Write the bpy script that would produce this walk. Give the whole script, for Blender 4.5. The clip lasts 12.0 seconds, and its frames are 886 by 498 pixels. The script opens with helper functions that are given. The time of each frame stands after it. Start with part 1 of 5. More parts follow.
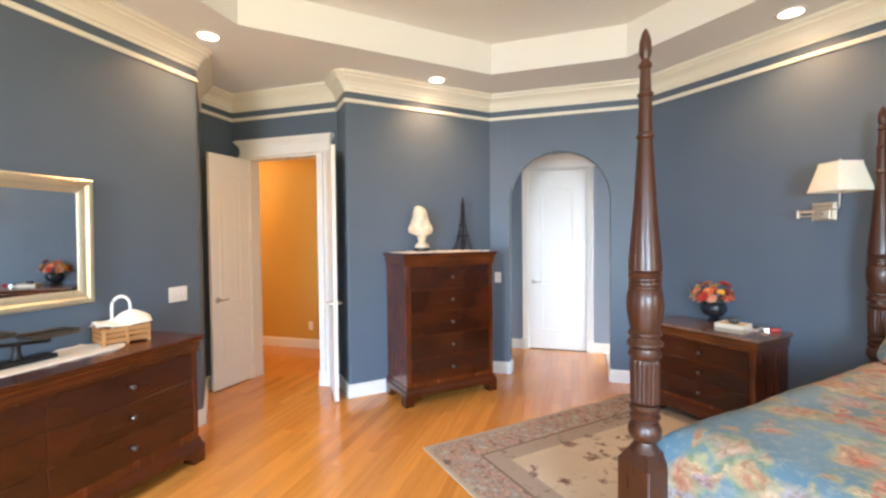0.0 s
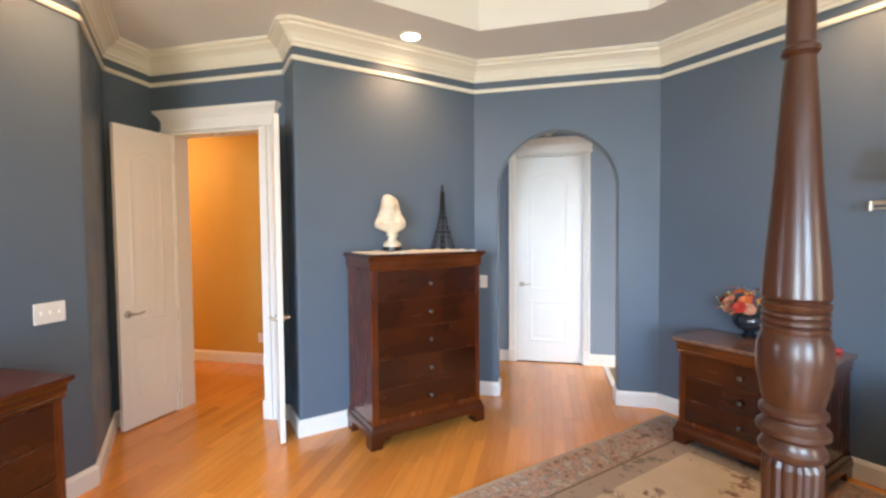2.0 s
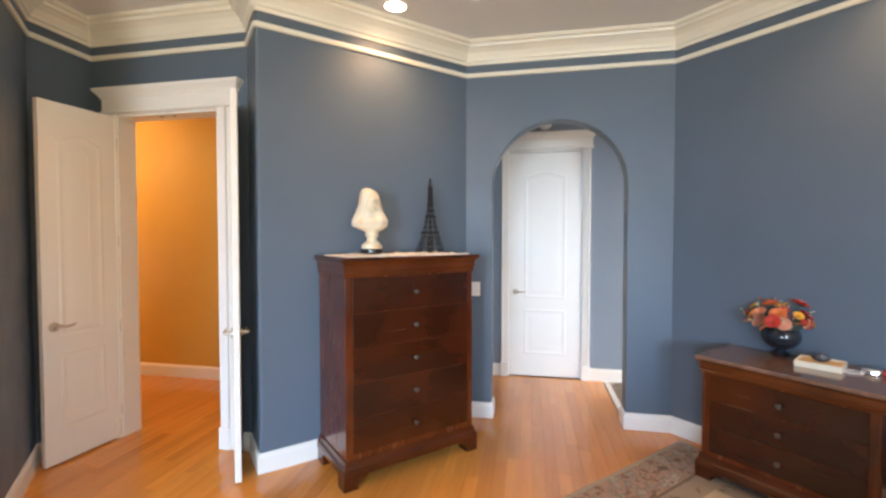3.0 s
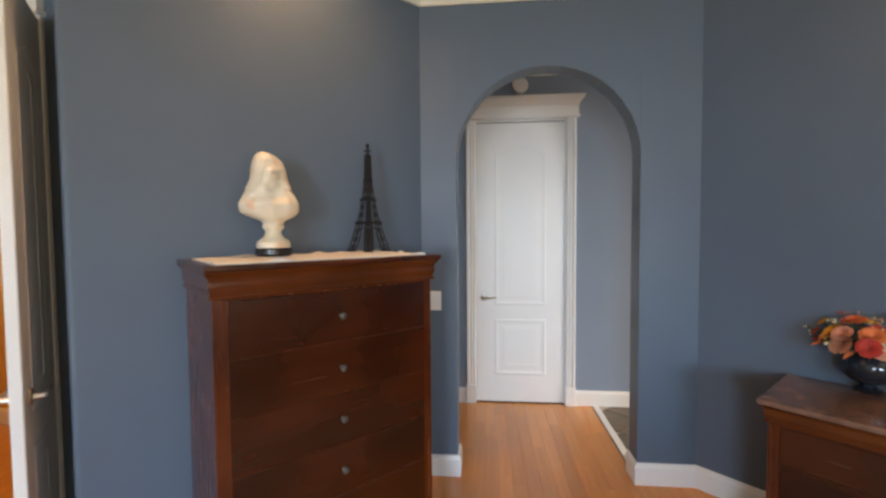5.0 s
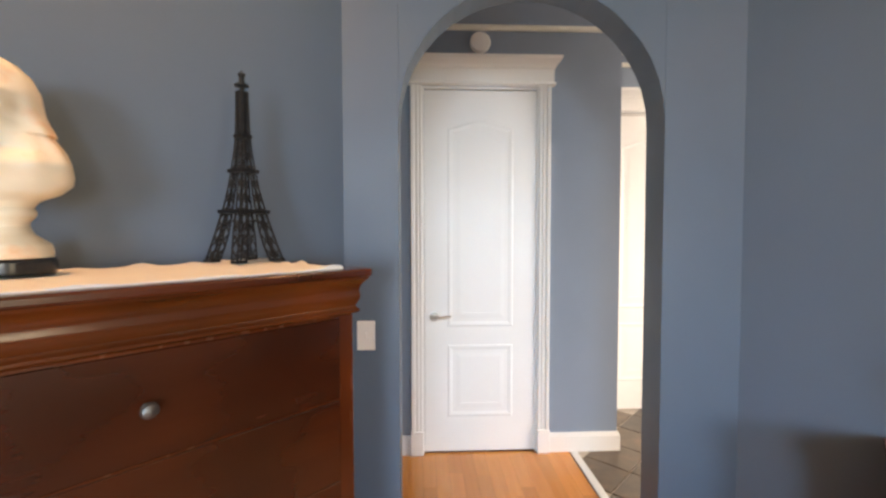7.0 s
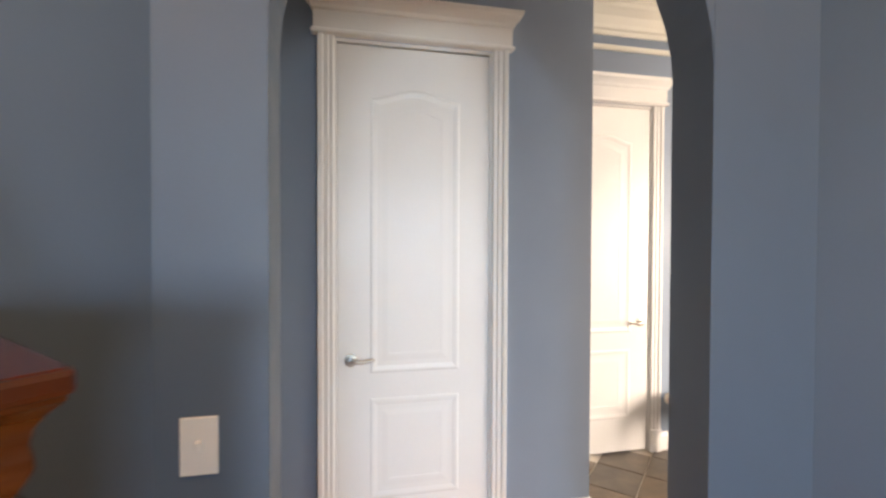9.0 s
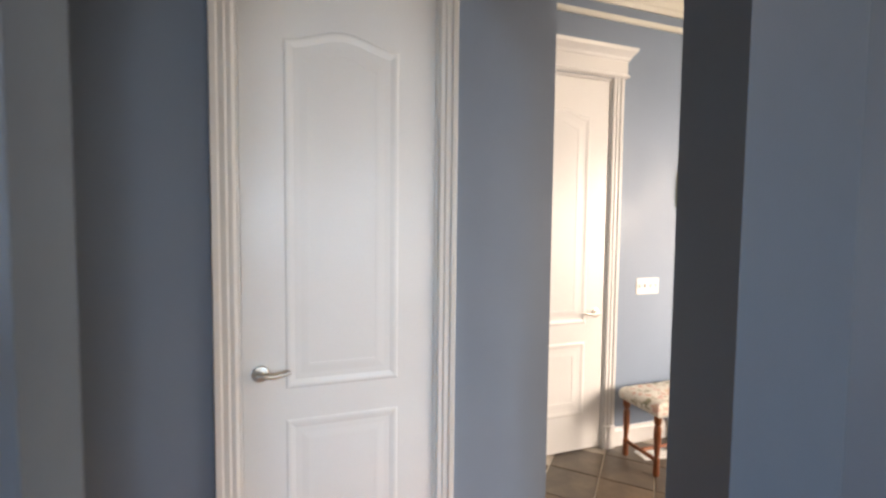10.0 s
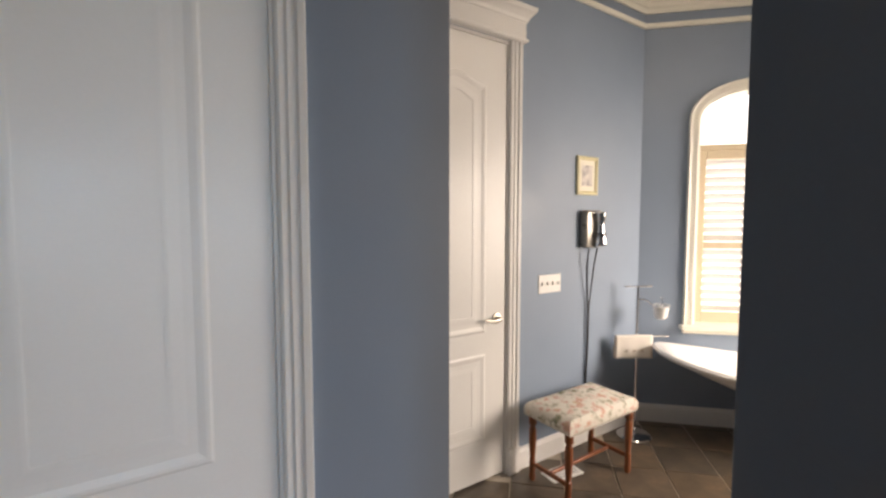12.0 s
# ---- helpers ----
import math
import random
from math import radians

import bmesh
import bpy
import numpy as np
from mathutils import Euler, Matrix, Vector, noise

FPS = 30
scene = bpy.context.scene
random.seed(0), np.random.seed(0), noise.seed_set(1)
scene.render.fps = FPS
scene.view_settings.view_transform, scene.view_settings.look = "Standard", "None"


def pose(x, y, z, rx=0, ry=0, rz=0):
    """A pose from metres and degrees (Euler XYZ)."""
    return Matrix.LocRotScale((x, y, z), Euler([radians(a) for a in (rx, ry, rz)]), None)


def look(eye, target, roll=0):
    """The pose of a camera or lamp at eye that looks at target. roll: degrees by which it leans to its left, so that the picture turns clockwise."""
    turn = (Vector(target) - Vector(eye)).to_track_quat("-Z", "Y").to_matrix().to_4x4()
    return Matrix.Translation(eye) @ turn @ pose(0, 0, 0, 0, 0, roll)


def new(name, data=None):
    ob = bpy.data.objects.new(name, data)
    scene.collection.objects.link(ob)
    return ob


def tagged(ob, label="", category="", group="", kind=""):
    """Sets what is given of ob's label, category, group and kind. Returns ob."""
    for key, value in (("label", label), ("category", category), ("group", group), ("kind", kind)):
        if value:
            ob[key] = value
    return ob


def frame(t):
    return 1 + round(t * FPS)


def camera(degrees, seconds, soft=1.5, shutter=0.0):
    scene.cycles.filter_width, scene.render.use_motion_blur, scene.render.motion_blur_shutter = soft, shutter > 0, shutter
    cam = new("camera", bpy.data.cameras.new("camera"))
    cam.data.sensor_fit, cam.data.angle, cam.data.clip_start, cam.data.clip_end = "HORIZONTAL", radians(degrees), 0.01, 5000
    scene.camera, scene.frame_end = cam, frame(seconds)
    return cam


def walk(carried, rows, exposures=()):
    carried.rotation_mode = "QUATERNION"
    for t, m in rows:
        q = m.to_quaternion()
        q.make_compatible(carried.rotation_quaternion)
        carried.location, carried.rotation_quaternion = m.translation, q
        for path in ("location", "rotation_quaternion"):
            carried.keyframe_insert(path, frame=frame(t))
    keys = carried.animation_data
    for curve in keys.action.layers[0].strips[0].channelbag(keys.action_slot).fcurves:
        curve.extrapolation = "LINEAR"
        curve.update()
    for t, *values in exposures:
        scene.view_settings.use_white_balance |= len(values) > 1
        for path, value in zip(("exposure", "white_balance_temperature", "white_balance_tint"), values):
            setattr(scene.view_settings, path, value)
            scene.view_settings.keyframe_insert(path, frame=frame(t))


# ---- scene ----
cam = camera(90.7, 12.0, soft=2.5, shutter=0.4)
METRES, EYE, TILT, LEAN, TURN = 4.75, 1.5, 0.0, 0.0, 17.9
PATH = [
    (0, (-0.013, 1.576, 1.553), (-0.592, 3.49, 1.5), -0.6),
    (0.5, (-0.095, 1.754, 1.542), (-0.643, 3.677, 1.485), -0.4),
    (1, (-0.182, 1.963, 1.547), (-0.724, 3.887, 1.481), -0.0),
    (1.5, (-0.233, 2.16, 1.543), (-0.735, 4.096, 1.479), -0.3),
    (2, (-0.283, 2.381, 1.563), (-0.74, 4.327, 1.487), -0.5),
    (2.5, (-0.335, 2.594, 1.546), (-0.758, 4.548, 1.477), -0.1),
    (3, (-0.412, 2.837, 1.536), (-0.801, 4.798, 1.479), 0.0),
    (3.2, (-0.442, 2.928, 1.535), (-0.824, 4.89, 1.486), -0.1),
    (5, (-0.556, 3.862, 1.526), (-0.746, 5.851, 1.439), -0.4),
    (5.5, (-0.573, 4.086, 1.504), (-0.71, 6.08, 1.429), -0.5),
    (6, (-0.577, 4.315, 1.51), (-0.637, 6.313, 1.44), -0.5),
    (6.5, (-0.593, 4.539, 1.505), (-0.592, 6.538, 1.44), -0.8),
    (7, (-0.624, 4.774, 1.506), (-0.54, 6.77, 1.427), -0.1),
    (7.2, (-0.6, 4.837, 1.492), (-0.495, 6.833, 1.42), 0.0),
    (8.8, (-0.6, 5.528, 1.5), (-0.218, 7.491, 1.461), 0.4),
    (9, (-0.557, 5.56, 1.506), (-0.15, 7.517, 1.472), 0.2),
    (9.5, (-0.516, 5.722, 1.491), (0.02, 7.649, 1.448), 0.2),
    (10, (-0.441, 5.93, 1.504), (0.208, 7.819, 1.397), 0.6),
    (10.5, (-0.358, 6.054, 1.489), (0.388, 7.906, 1.376), 0.4),
    (11, (-0.29, 6.208, 1.503), (0.57, 8.008, 1.37), 0.4),
    (11.5, (-0.214, 6.361, 1.495), (0.766, 8.096, 1.359), 0.5),
    (11.6, (-0.202, 6.382, 1.49), (0.801, 8.105, 1.357), 0.3),
    (12, (-0.147, 6.47, 1.482), (0.96, 8.123, 1.356), -0.0),
]
EXPOSURES = [(0.0, 0.68, 7150, 16), (3.0, 0.5, 7150, 16), (5.0, -0.05, 7500, 17), (6.0, 0.0, 7600, 18), (6.5, 0.2, 7650, 18), (7.0, 0.42, 7700, 19), (9.0, 0.25, 7800, 20), (10.0, -0.02, 7700, 20), (10.5, -0.25, 7700, 19), (12.0, -0.72, 7600, 19)]
walk(cam, [(t, look(eye, target, roll)) for t, eye, target, roll in PATH], EXPOSURES)

# ---- world, sun, lights ----
world = bpy.data.worlds.new("world")
scene.world = world
world.use_nodes = True
wn = world.node_tree
sky = wn.nodes.new("ShaderNodeTexSky")
sky.sky_type, sky.sun_disc, sky.sun_elevation, sky.sun_rotation = "NISHITA", False, radians(50), radians(200)
wn.nodes["Background"].inputs["Strength"].default_value = 0.12
wn.links.new(sky.outputs[0], wn.nodes["Background"].inputs[0])


def lamp(name, kind, m, power, color, **more):
    data = bpy.data.lights.new(name, kind)
    data.energy, data.color = power, color
    for key, value in more.items():
        setattr(data, key, value)
    ob = new(name, data)
    ob.matrix_world = m
    return ob


SKYLIGHT, GARDEN, WARM = (0.28, 0.60, 1.0), (0.98, 0.95, 0.70), (1.0, 0.58, 0.28)
lamp("sun", "SUN", look((0, -6, 8), (0, 0, 0)), 2.0, (1.0, 0.95, 0.88), angle=radians(0.5))
# area lamps at the unseen windows: the sky shines down and the lit garden up
for wx, wy, tx, ty, k in ((-1.6, -1.32, -1.6, 3.0, 1.0), (1.6, -1.32, 1.6, 3.0, 1.0), (3.62, 0.8, -0.7, 0.8, 0.75)):
    lamp("window_sky_light", "AREA", look((wx, wy, 1.62), (tx, ty, -0.3)), 74 * k, SKYLIGHT, shape="RECTANGLE", size=1.5, size_y=1.5, spread=radians(80))
    lamp("window_garden_light", "AREA", look((wx, wy, 1.50), (tx, ty, 3.0)), 52 * k, GARDEN, shape="RECTANGLE", size=1.5, size_y=1.5, spread=radians(140))
lamp("bath_window_light", "AREA", look((3.51, 7.91, 1.60), (1.94, 6.34, 1.60)), 27, (1.0, 0.98, 0.95), shape="RECTANGLE", size=0.78, size_y=1.85)
# lamp for the added second arched window, mostly out of view
lamp("bath_window_light", "AREA", look((4.31, 7.15, 1.57), (2.6, 5.45, 1.2)), 22, (1.0, 0.98, 0.95), shape="RECTANGLE", size=0.9, size_y=1.58)
# lamp for the added end-wall window, aimed off its normal at the north wall
lamp("bath_window_light", "AREA", look((3.97, 5.57, 1.57), (2.9, 8.0, 0.3)), 98, (1.0, 0.95, 0.88), shape="RECTANGLE", size=1.5, size_y=1.5, spread=radians(100))
# unseen fill point with no fixture, added to lift the bath
lamp("bath_ceiling_light", "POINT", pose(2.1, 6.9, 2.8), 25, (1.0, 0.88, 0.72), shadow_soft_size=0.12)
lamp("passage_light", "POINT", pose(-5.1, 5.95, 2.5), 31, (1.0, 0.70, 0.36), shadow_soft_size=0.3)
# low fill with no fixture, added to lift the lower passage walls
lamp("passage_light", "POINT", pose(-5.9, 6.2, 1.2), 12, (1.0, 0.85, 0.65), shadow_soft_size=0.12)
# the last four are out of view, assumed by mirroring the first three
SPOTS = [(-2.72, 4.33), (-1.33, 5.78), (1.46, 5.32), (-2.72, 1.6), (3.1, 2.6), (3.1, 0.2), (-0.2, -0.9)]
for sx, sy in SPOTS:
    lamp("downlight_lamp", "SPOT", pose(sx, sy, 3.115), 50, WARM, spot_size=radians(142), spot_blend=1.0, shadow_soft_size=0.05)

# ---- materials ----


def graph(name):
    m = bpy.data.materials.new(name)
    m.use_nodes = True
    nt = m.node_tree
    return m, nt, nt.nodes["Principled BSDF"]


def node(nt, kind, **ins):
    n = nt.nodes.new("ShaderNode" + kind)
    for k, v in ins.items():
        n.inputs[k.replace("_", " ")].default_value = v
    return n


def coords(nt, scale=(1, 1, 1), rot=(0, 0, 0), kind="Object"):
    tc = nt.nodes.new("ShaderNodeTexCoord")
    mp = nt.nodes.new("ShaderNodeMapping")
    mp.inputs["Scale"].default_value = scale
    mp.inputs["Rotation"].default_value = rot
    nt.links.new(tc.outputs[kind], mp.inputs[0])
    return mp.outputs[0]


def ramp(nt, src, stops):
    r = nt.nodes.new("ShaderNodeValToRGB")
    e = r.color_ramp.elements
    while len(e) < len(stops):
        e.new(0.5)
    for el, (p, c) in zip(e, stops):
        el.position, el.color = p, (*c, 1)
    nt.links.new(src, r.inputs[0])
    return r.outputs[0]


def mix(nt, fac, a, b, blend="MIX"):
    n = nt.nodes.new("ShaderNodeMix")
    n.data_type, n.blend_type = "RGBA", blend
    for sock, v in ((n.inputs[0], fac), (n.inputs[6], a), (n.inputs[7], b)):
        if isinstance(v, (int, float)):
            sock.default_value = v
        elif isinstance(v, tuple):
            sock.default_value = (*v, 1)
        else:
            nt.links.new(v, sock)
    return n.outputs[2]


def math_node(nt, op, a, b=0.0):
    n = nt.nodes.new("ShaderNodeMath")
    n.operation = op
    for sock, v in ((n.inputs[0], a), (n.inputs[1], b)):
        if isinstance(v, (int, float)):
            sock.default_value = v
        else:
            nt.links.new(v, sock)
    return n.outputs[0]


def bump(nt, bsdf, src, strength, dist=0.002):
    b = node(nt, "Bump", Strength=strength, Distance=dist)
    nt.links.new(src, b.inputs["Height"])
    nt.links.new(b.outputs[0], bsdf.inputs["Normal"])


def noise_tex(nt, vec, scale, detail=4, rough=0.55):
    n = node(nt, "TexNoise", Scale=scale, Detail=detail, Roughness=rough)
    nt.links.new(vec, n.inputs["Vector"])
    return n.outputs["Fac"]


def tint(c, k):
    return tuple(min(1, v * k) for v in c)


def plain(name, c, rough=0.5, var=0.08, scale=3.0, grain=60.0, relief=0.15, metal=0.0, coat=0.0):
    """Two scales of colour variation and a fine relief."""
    m, nt, b = graph(name)
    vec = coords(nt)
    big = ramp(nt, noise_tex(nt, vec, scale), [(0.3, tint(c, 1 - var)), (0.7, tint(c, 1 + var))])
    fine = noise_tex(nt, vec, grain, 3)
    col = mix(nt, 0.25, big, ramp(nt, fine, [(0.35, tint(c, 1 - var)), (0.65, tint(c, 1 + var))]))
    nt.links.new(col, b.inputs["Base Color"])
    nt.links.new(ramp(nt, noise_tex(nt, vec, scale * 2.3), [(0.3, (rough * 0.85,) * 3), (0.7, (min(1, rough * 1.15),) * 3)]), b.inputs["Roughness"])
    b.inputs["Metallic"].default_value = metal
    b.inputs["Coat Weight"].default_value = coat
    if relief:
        bump(nt, b, fine, relief, 0.001)
    return m


def wood(name, dark, light, axis=0, rough=0.3, coat=0.3, scale=1.0, per_object=0.0, streak=0.2, cloud=0.0, relief=0.12):
    """Grain that runs along one axis of the object."""
    m, nt, b = graph(name)
    s = [14 * scale] * 3
    s[axis] = 0.9 * scale
    tc = nt.nodes.new("ShaderNodeTexCoord")
    info = nt.nodes.new("ShaderNodeObjectInfo")
    add = nt.nodes.new("ShaderNodeVectorMath")
    add.operation = "ADD"
    shift = nt.nodes.new("ShaderNodeCombineXYZ")
    nt.links.new(math_node(nt, "MULTIPLY", info.outputs["Random"], 31.0), shift.inputs[0])
    nt.links.new(math_node(nt, "MULTIPLY", info.outputs["Random"], 17.0), shift.inputs[1])
    nt.links.new(tc.outputs["Object"], add.inputs[0])
    nt.links.new(shift.outputs[0], add.inputs[1])
    mp = nt.nodes.new("ShaderNodeMapping")
    mp.inputs["Scale"].default_value = s
    nt.links.new(add.outputs[0], mp.inputs[0])
    n = node(nt, "TexNoise", Scale=1.2, Detail=6, Roughness=0.6, Distortion=0.8)
    nt.links.new(mp.outputs[0], n.inputs["Vector"])
    fine = node(nt, "TexNoise", Scale=5.0, Detail=4, Roughness=0.6)
    nt.links.new(mp.outputs[0], fine.inputs["Vector"])
    col = ramp(nt, n.outputs["Fac"], [(0.3, dark), (0.7, light)])
    col = mix(nt, streak, col, ramp(nt, fine.outputs["Fac"], [(0.35, dark), (0.65, light)]))
    if cloud:
        patch = noise_tex(nt, add.outputs[0], 2.6, 2, 0.45)
        col = mix(nt, 1.0, col, ramp(nt, patch, [(0.32, (1 - cloud,) * 3), (0.68, (1 + cloud, 1 + cloud, 1 + cloud * 0.8))]), "MULTIPLY")
    if per_object:
        lo, hi = 1 - per_object, 1 + per_object
        col = mix(nt, 1.0, col, ramp(nt, info.outputs["Random"], [(0.0, (lo, lo * 0.93, lo * 0.86)), (0.5, (1, 1, 1)), (1.0, (hi, hi * 0.98, hi * 0.95))]), "MULTIPLY")
    nt.links.new(col, b.inputs["Base Color"])
    nt.links.new(ramp(nt, fine.outputs["Fac"], [(0.3, (rough * (1 - streak),) * 3), (0.7, (rough * (1 + 1.4 * streak),) * 3)]), b.inputs["Roughness"])
    b.inputs["Coat Weight"].default_value = coat
    b.inputs["Coat Roughness"].default_value = 0.12
    bump(nt, b, fine.outputs["Fac"], relief, 0.0006)
    return m


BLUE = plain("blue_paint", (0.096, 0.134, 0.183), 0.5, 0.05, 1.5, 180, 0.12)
# BLUE raised about a stop, to brighten the hall and bath walls
LIGHTBLUE = plain("brightened_blue_paint", (0.225, 0.285, 0.365), 0.5, 0.05, 1.5, 180, 0.12)
WHITE = plain("white_paint", (0.80, 0.79, 0.76), 0.35, 0.03, 2.0, 120, 0.05)
CREAM = plain("cream_trim_paint", (0.81, 0.785, 0.69), 0.4, 0.03, 2.0, 120, 0.05)
CEIL = plain("ceiling_paint", (0.79, 0.81, 0.82), 0.8, 0.02, 1.2, 150, 0.12)
YELLOW = plain("yellow_paint", (0.60, 0.37, 0.085), 0.55, 0.05, 1.5, 160, 0.12)
POLISH = dict(streak=0.07, cloud=0.4, relief=0.03)
MAHOGANY = wood("mahogany_along", (0.050, 0.0085, 0.0025), (0.085, 0.017, 0.004), 0, 0.24, 0.25, 0.4, **POLISH)
MAHOGANY_UP = wood("mahogany_upright", (0.072, 0.0125, 0.0035), (0.118, 0.025, 0.006), 2, 0.26, 0.2, 0.4, **POLISH)
# drawer fronts darker: the shade of an inset is put into the colour
DRAWER = wood("mahogany_drawer_shaded", (0.032, 0.0060, 0.0022), (0.060, 0.0120, 0.0032), 0, 0.25, 0.2, 0.3, **POLISH)
CORNICE = wood("mahogany_cornice", (0.078, 0.015, 0.0035), (0.125, 0.029, 0.006), 0, 0.22, 0.3, 0.4, **POLISH)
POSTWOOD = wood("post_wood", (0.036, 0.0095, 0.0045), (0.074, 0.023, 0.011), 2, 0.33, 0.15)
OAK = wood("oak_plank", (0.60, 0.22, 0.040), (0.72, 0.31, 0.075), 1, 0.2, 0.3, 1.0, 0.13)
SEAM = plain("floor_seam", (0.12, 0.05, 0.02), 0.7)
NICKEL = plain("brushed_nickel", (0.58, 0.54, 0.48), 0.38, 0.03, 4, 90, 0.05, metal=1.0)
CHROME = plain("chrome", (0.75, 0.75, 0.76), 0.12, 0.02, 4, 90, 0.0, metal=1.0)
PLASTIC = plain("white_plastic", (0.78, 0.77, 0.74), 0.4, 0.02)
PEWTER = plain("dull_pewter", (0.17, 0.155, 0.145), 0.5, 0.06, 20, 90, 0.1, metal=1.0)
DARKIRON = plain("dark_iron", (0.022, 0.020, 0.020), 0.45, 0.15, 8, 90, 0.2, metal=0.6)
PORCELAIN = plain("white_enamel", (0.85, 0.84, 0.82), 0.12, 0.02, 2, 60, 0.0, coat=0.5)

DARKNESS = plain("dark_hardware", (0.04, 0.035, 0.03), 0.4, 0.1, 9, 60, 0.05)

# ---- mesh helpers ----


def part(name, bm, material, parent=None, label="", smooth=False):
    """Links a bmesh as one mesh object."""
    bmesh.ops.recalc_face_normals(bm, faces=bm.faces)
    me = bpy.data.meshes.new(name)
    bm.to_mesh(me)
    bm.free()
    for mt in material if isinstance(material, (list, tuple)) else (material,):
        me.materials.append(mt)
    if smooth:
        me.shade_smooth()
        me.set_sharp_from_angle(angle=radians(35))
    ob = new(name, me)
    ob.parent = parent
    if label:
        tagged(ob, label)
    return ob


def thing(name, m, label, category, group=""):
    ob = new(name)
    ob.empty_display_size = 0.1
    ob.matrix_basis = m
    return tagged(ob, label, category, group)


def box(x0, x1, y0, y1, z0, z1, bevel=0.0, bm=None, seg=1):
    bm2 = bmesh.new()
    bmesh.ops.create_cube(bm2, size=1)
    for v in bm2.verts:
        v.co = ((x0 + x1) / 2 + v.co.x * (x1 - x0), (y0 + y1) / 2 + v.co.y * (y1 - y0), (z0 + z1) / 2 + v.co.z * (z1 - z0))
    if bevel:
        bmesh.ops.bevel(bm2, geom=bm2.edges[:], offset=bevel, segments=seg, affect="EDGES", profile=0.5)
    return join(bm, bm2) if bm else bm2


def join(bm, other):
    me = bpy.data.meshes.new("tmp")
    other.to_mesh(me)
    other.free()
    bm.from_mesh(me)
    bpy.data.meshes.remove(me)
    return bm


def lathe(profile, steps=24, bm=None, center=(0, 0), wave=None):
    """profile: (radius, z) from the bottom up."""
    bm = bm or bmesh.new()
    rings = []
    for r, z in profile:
        ring = []
        for i in range(steps):
            a = 2 * math.pi * i / steps
            k = wave(a, z) if wave else 1
            ring.append(bm.verts.new((center[0] + r * k * math.cos(a), center[1] + r * k * math.sin(a), z)))
        rings.append(ring)
    for lo, hi in zip(rings, rings[1:]):
        for i in range(steps):
            bm.faces.new((lo[i], lo[(i + 1) % steps], hi[(i + 1) % steps], hi[i]))
    bm.faces.new(rings[0])
    bm.faces.new(rings[-1])
    return bm


def loft(sections, steps=24, bm=None):
    """sections: (z, cx, cy, rx, ry) from the bottom up, ellipses."""
    bm = bm or bmesh.new()
    rings = [[bm.verts.new((cx + rx * math.cos(2 * math.pi * i / steps), cy + ry * math.sin(2 * math.pi * i / steps), z)) for i in range(steps)]
             for z, cx, cy, rx, ry in sections]
    for lo, hi in zip(rings, rings[1:]):
        for i in range(steps):
            bm.faces.new((lo[i], lo[(i + 1) % steps], hi[(i + 1) % steps], hi[i]))
    bm.faces.new(rings[0])
    bm.faces.new(rings[-1])
    return bm


def sweep(pts, profile, side=1, closed=False, bm=None):
    """Carries a closed profile (offset, z) along a path in plan, mitred; side 1: offset to the right of the way, -1: to the left."""
    bm = bm or bmesh.new()
    n = len(pts)
    rings = []
    for i, p in enumerate(pts):
        p = Vector(p).to_3d() if len(p) == 2 else Vector(p)
        dirs = []
        if closed or i > 0:
            dirs.append((p - Vector(pts[i - 1]).to_3d()).to_2d().normalized())
        if closed or i < n - 1:
            dirs.append((Vector(pts[(i + 1) % n]).to_3d() - p).to_2d().normalized())
        norms = [Vector((d.y, -d.x)) * side for d in dirs]
        m = (norms[0] + norms[-1]).normalized()
        m = m / max(0.2, m.dot(norms[0]))
        rings.append([bm.verts.new((p.x + m.x * d, p.y + m.y * d, p.z + z)) for d, z in profile])
    k = len(profile)
    pairs = list(zip(rings, rings[1:])) + ([(rings[-1], rings[0])] if closed else [])
    for a, b in pairs:
        for j in range(k):
            bm.faces.new((a[j], a[(j + 1) % k], b[(j + 1) % k], b[j]))
    if not closed:
        bm.faces.new(rings[0])
        bm.faces.new(rings[-1])
    return bm


def tube(path, r, steps=8, bm=None):
    """A round tube along 3D points."""
    bm = bm or bmesh.new()
    pts = [Vector(p) for p in path]
    rings = []
    up = Vector((0, 0, 1))
    for i, p in enumerate(pts):
        d = (pts[min(i + 1, len(pts) - 1)] - pts[max(i - 1, 0)]).normalized()
        a = d.cross(up if abs(d.z) < 0.9 else Vector((1, 0, 0))).normalized()
        b = d.cross(a)
        rad = r[i] if isinstance(r, (list, tuple)) else r
        rings.append([bm.verts.new(p + (a * math.cos(2 * math.pi * j / steps) + b * math.sin(2 * math.pi * j / steps)) * rad) for j in range(steps)])
    for lo, hi in zip(rings, rings[1:]):
        for j in range(steps):
            bm.faces.new((lo[j], lo[(j + 1) % steps], hi[(j + 1) % steps], hi[j]))
    bm.faces.new(rings[0])
    bm.faces.new(rings[-1])
    return bm


def prism(outline, z0, z1, bm=None):
    """A flat outline in plan, raised from z0 to z1."""
    bm = bm or bmesh.new()
    lo = [bm.verts.new((x, y, z0)) for x, y in outline]
    hi = [bm.verts.new((x, y, z1)) for x, y in outline]
    n = len(outline)
    for i in range(n):
        bm.faces.new((lo[i], lo[(i + 1) % n], hi[(i + 1) % n], hi[i]))
    bm.faces.new(lo)
    bm.faces.new(hi)
    return bm


def turned(bm, m):
    bm.transform(m)
    return bm


def structure(ob, label=""):
    return tagged(ob, label, kind="structure")


# ---- walls ----
WALL_T = 0.15


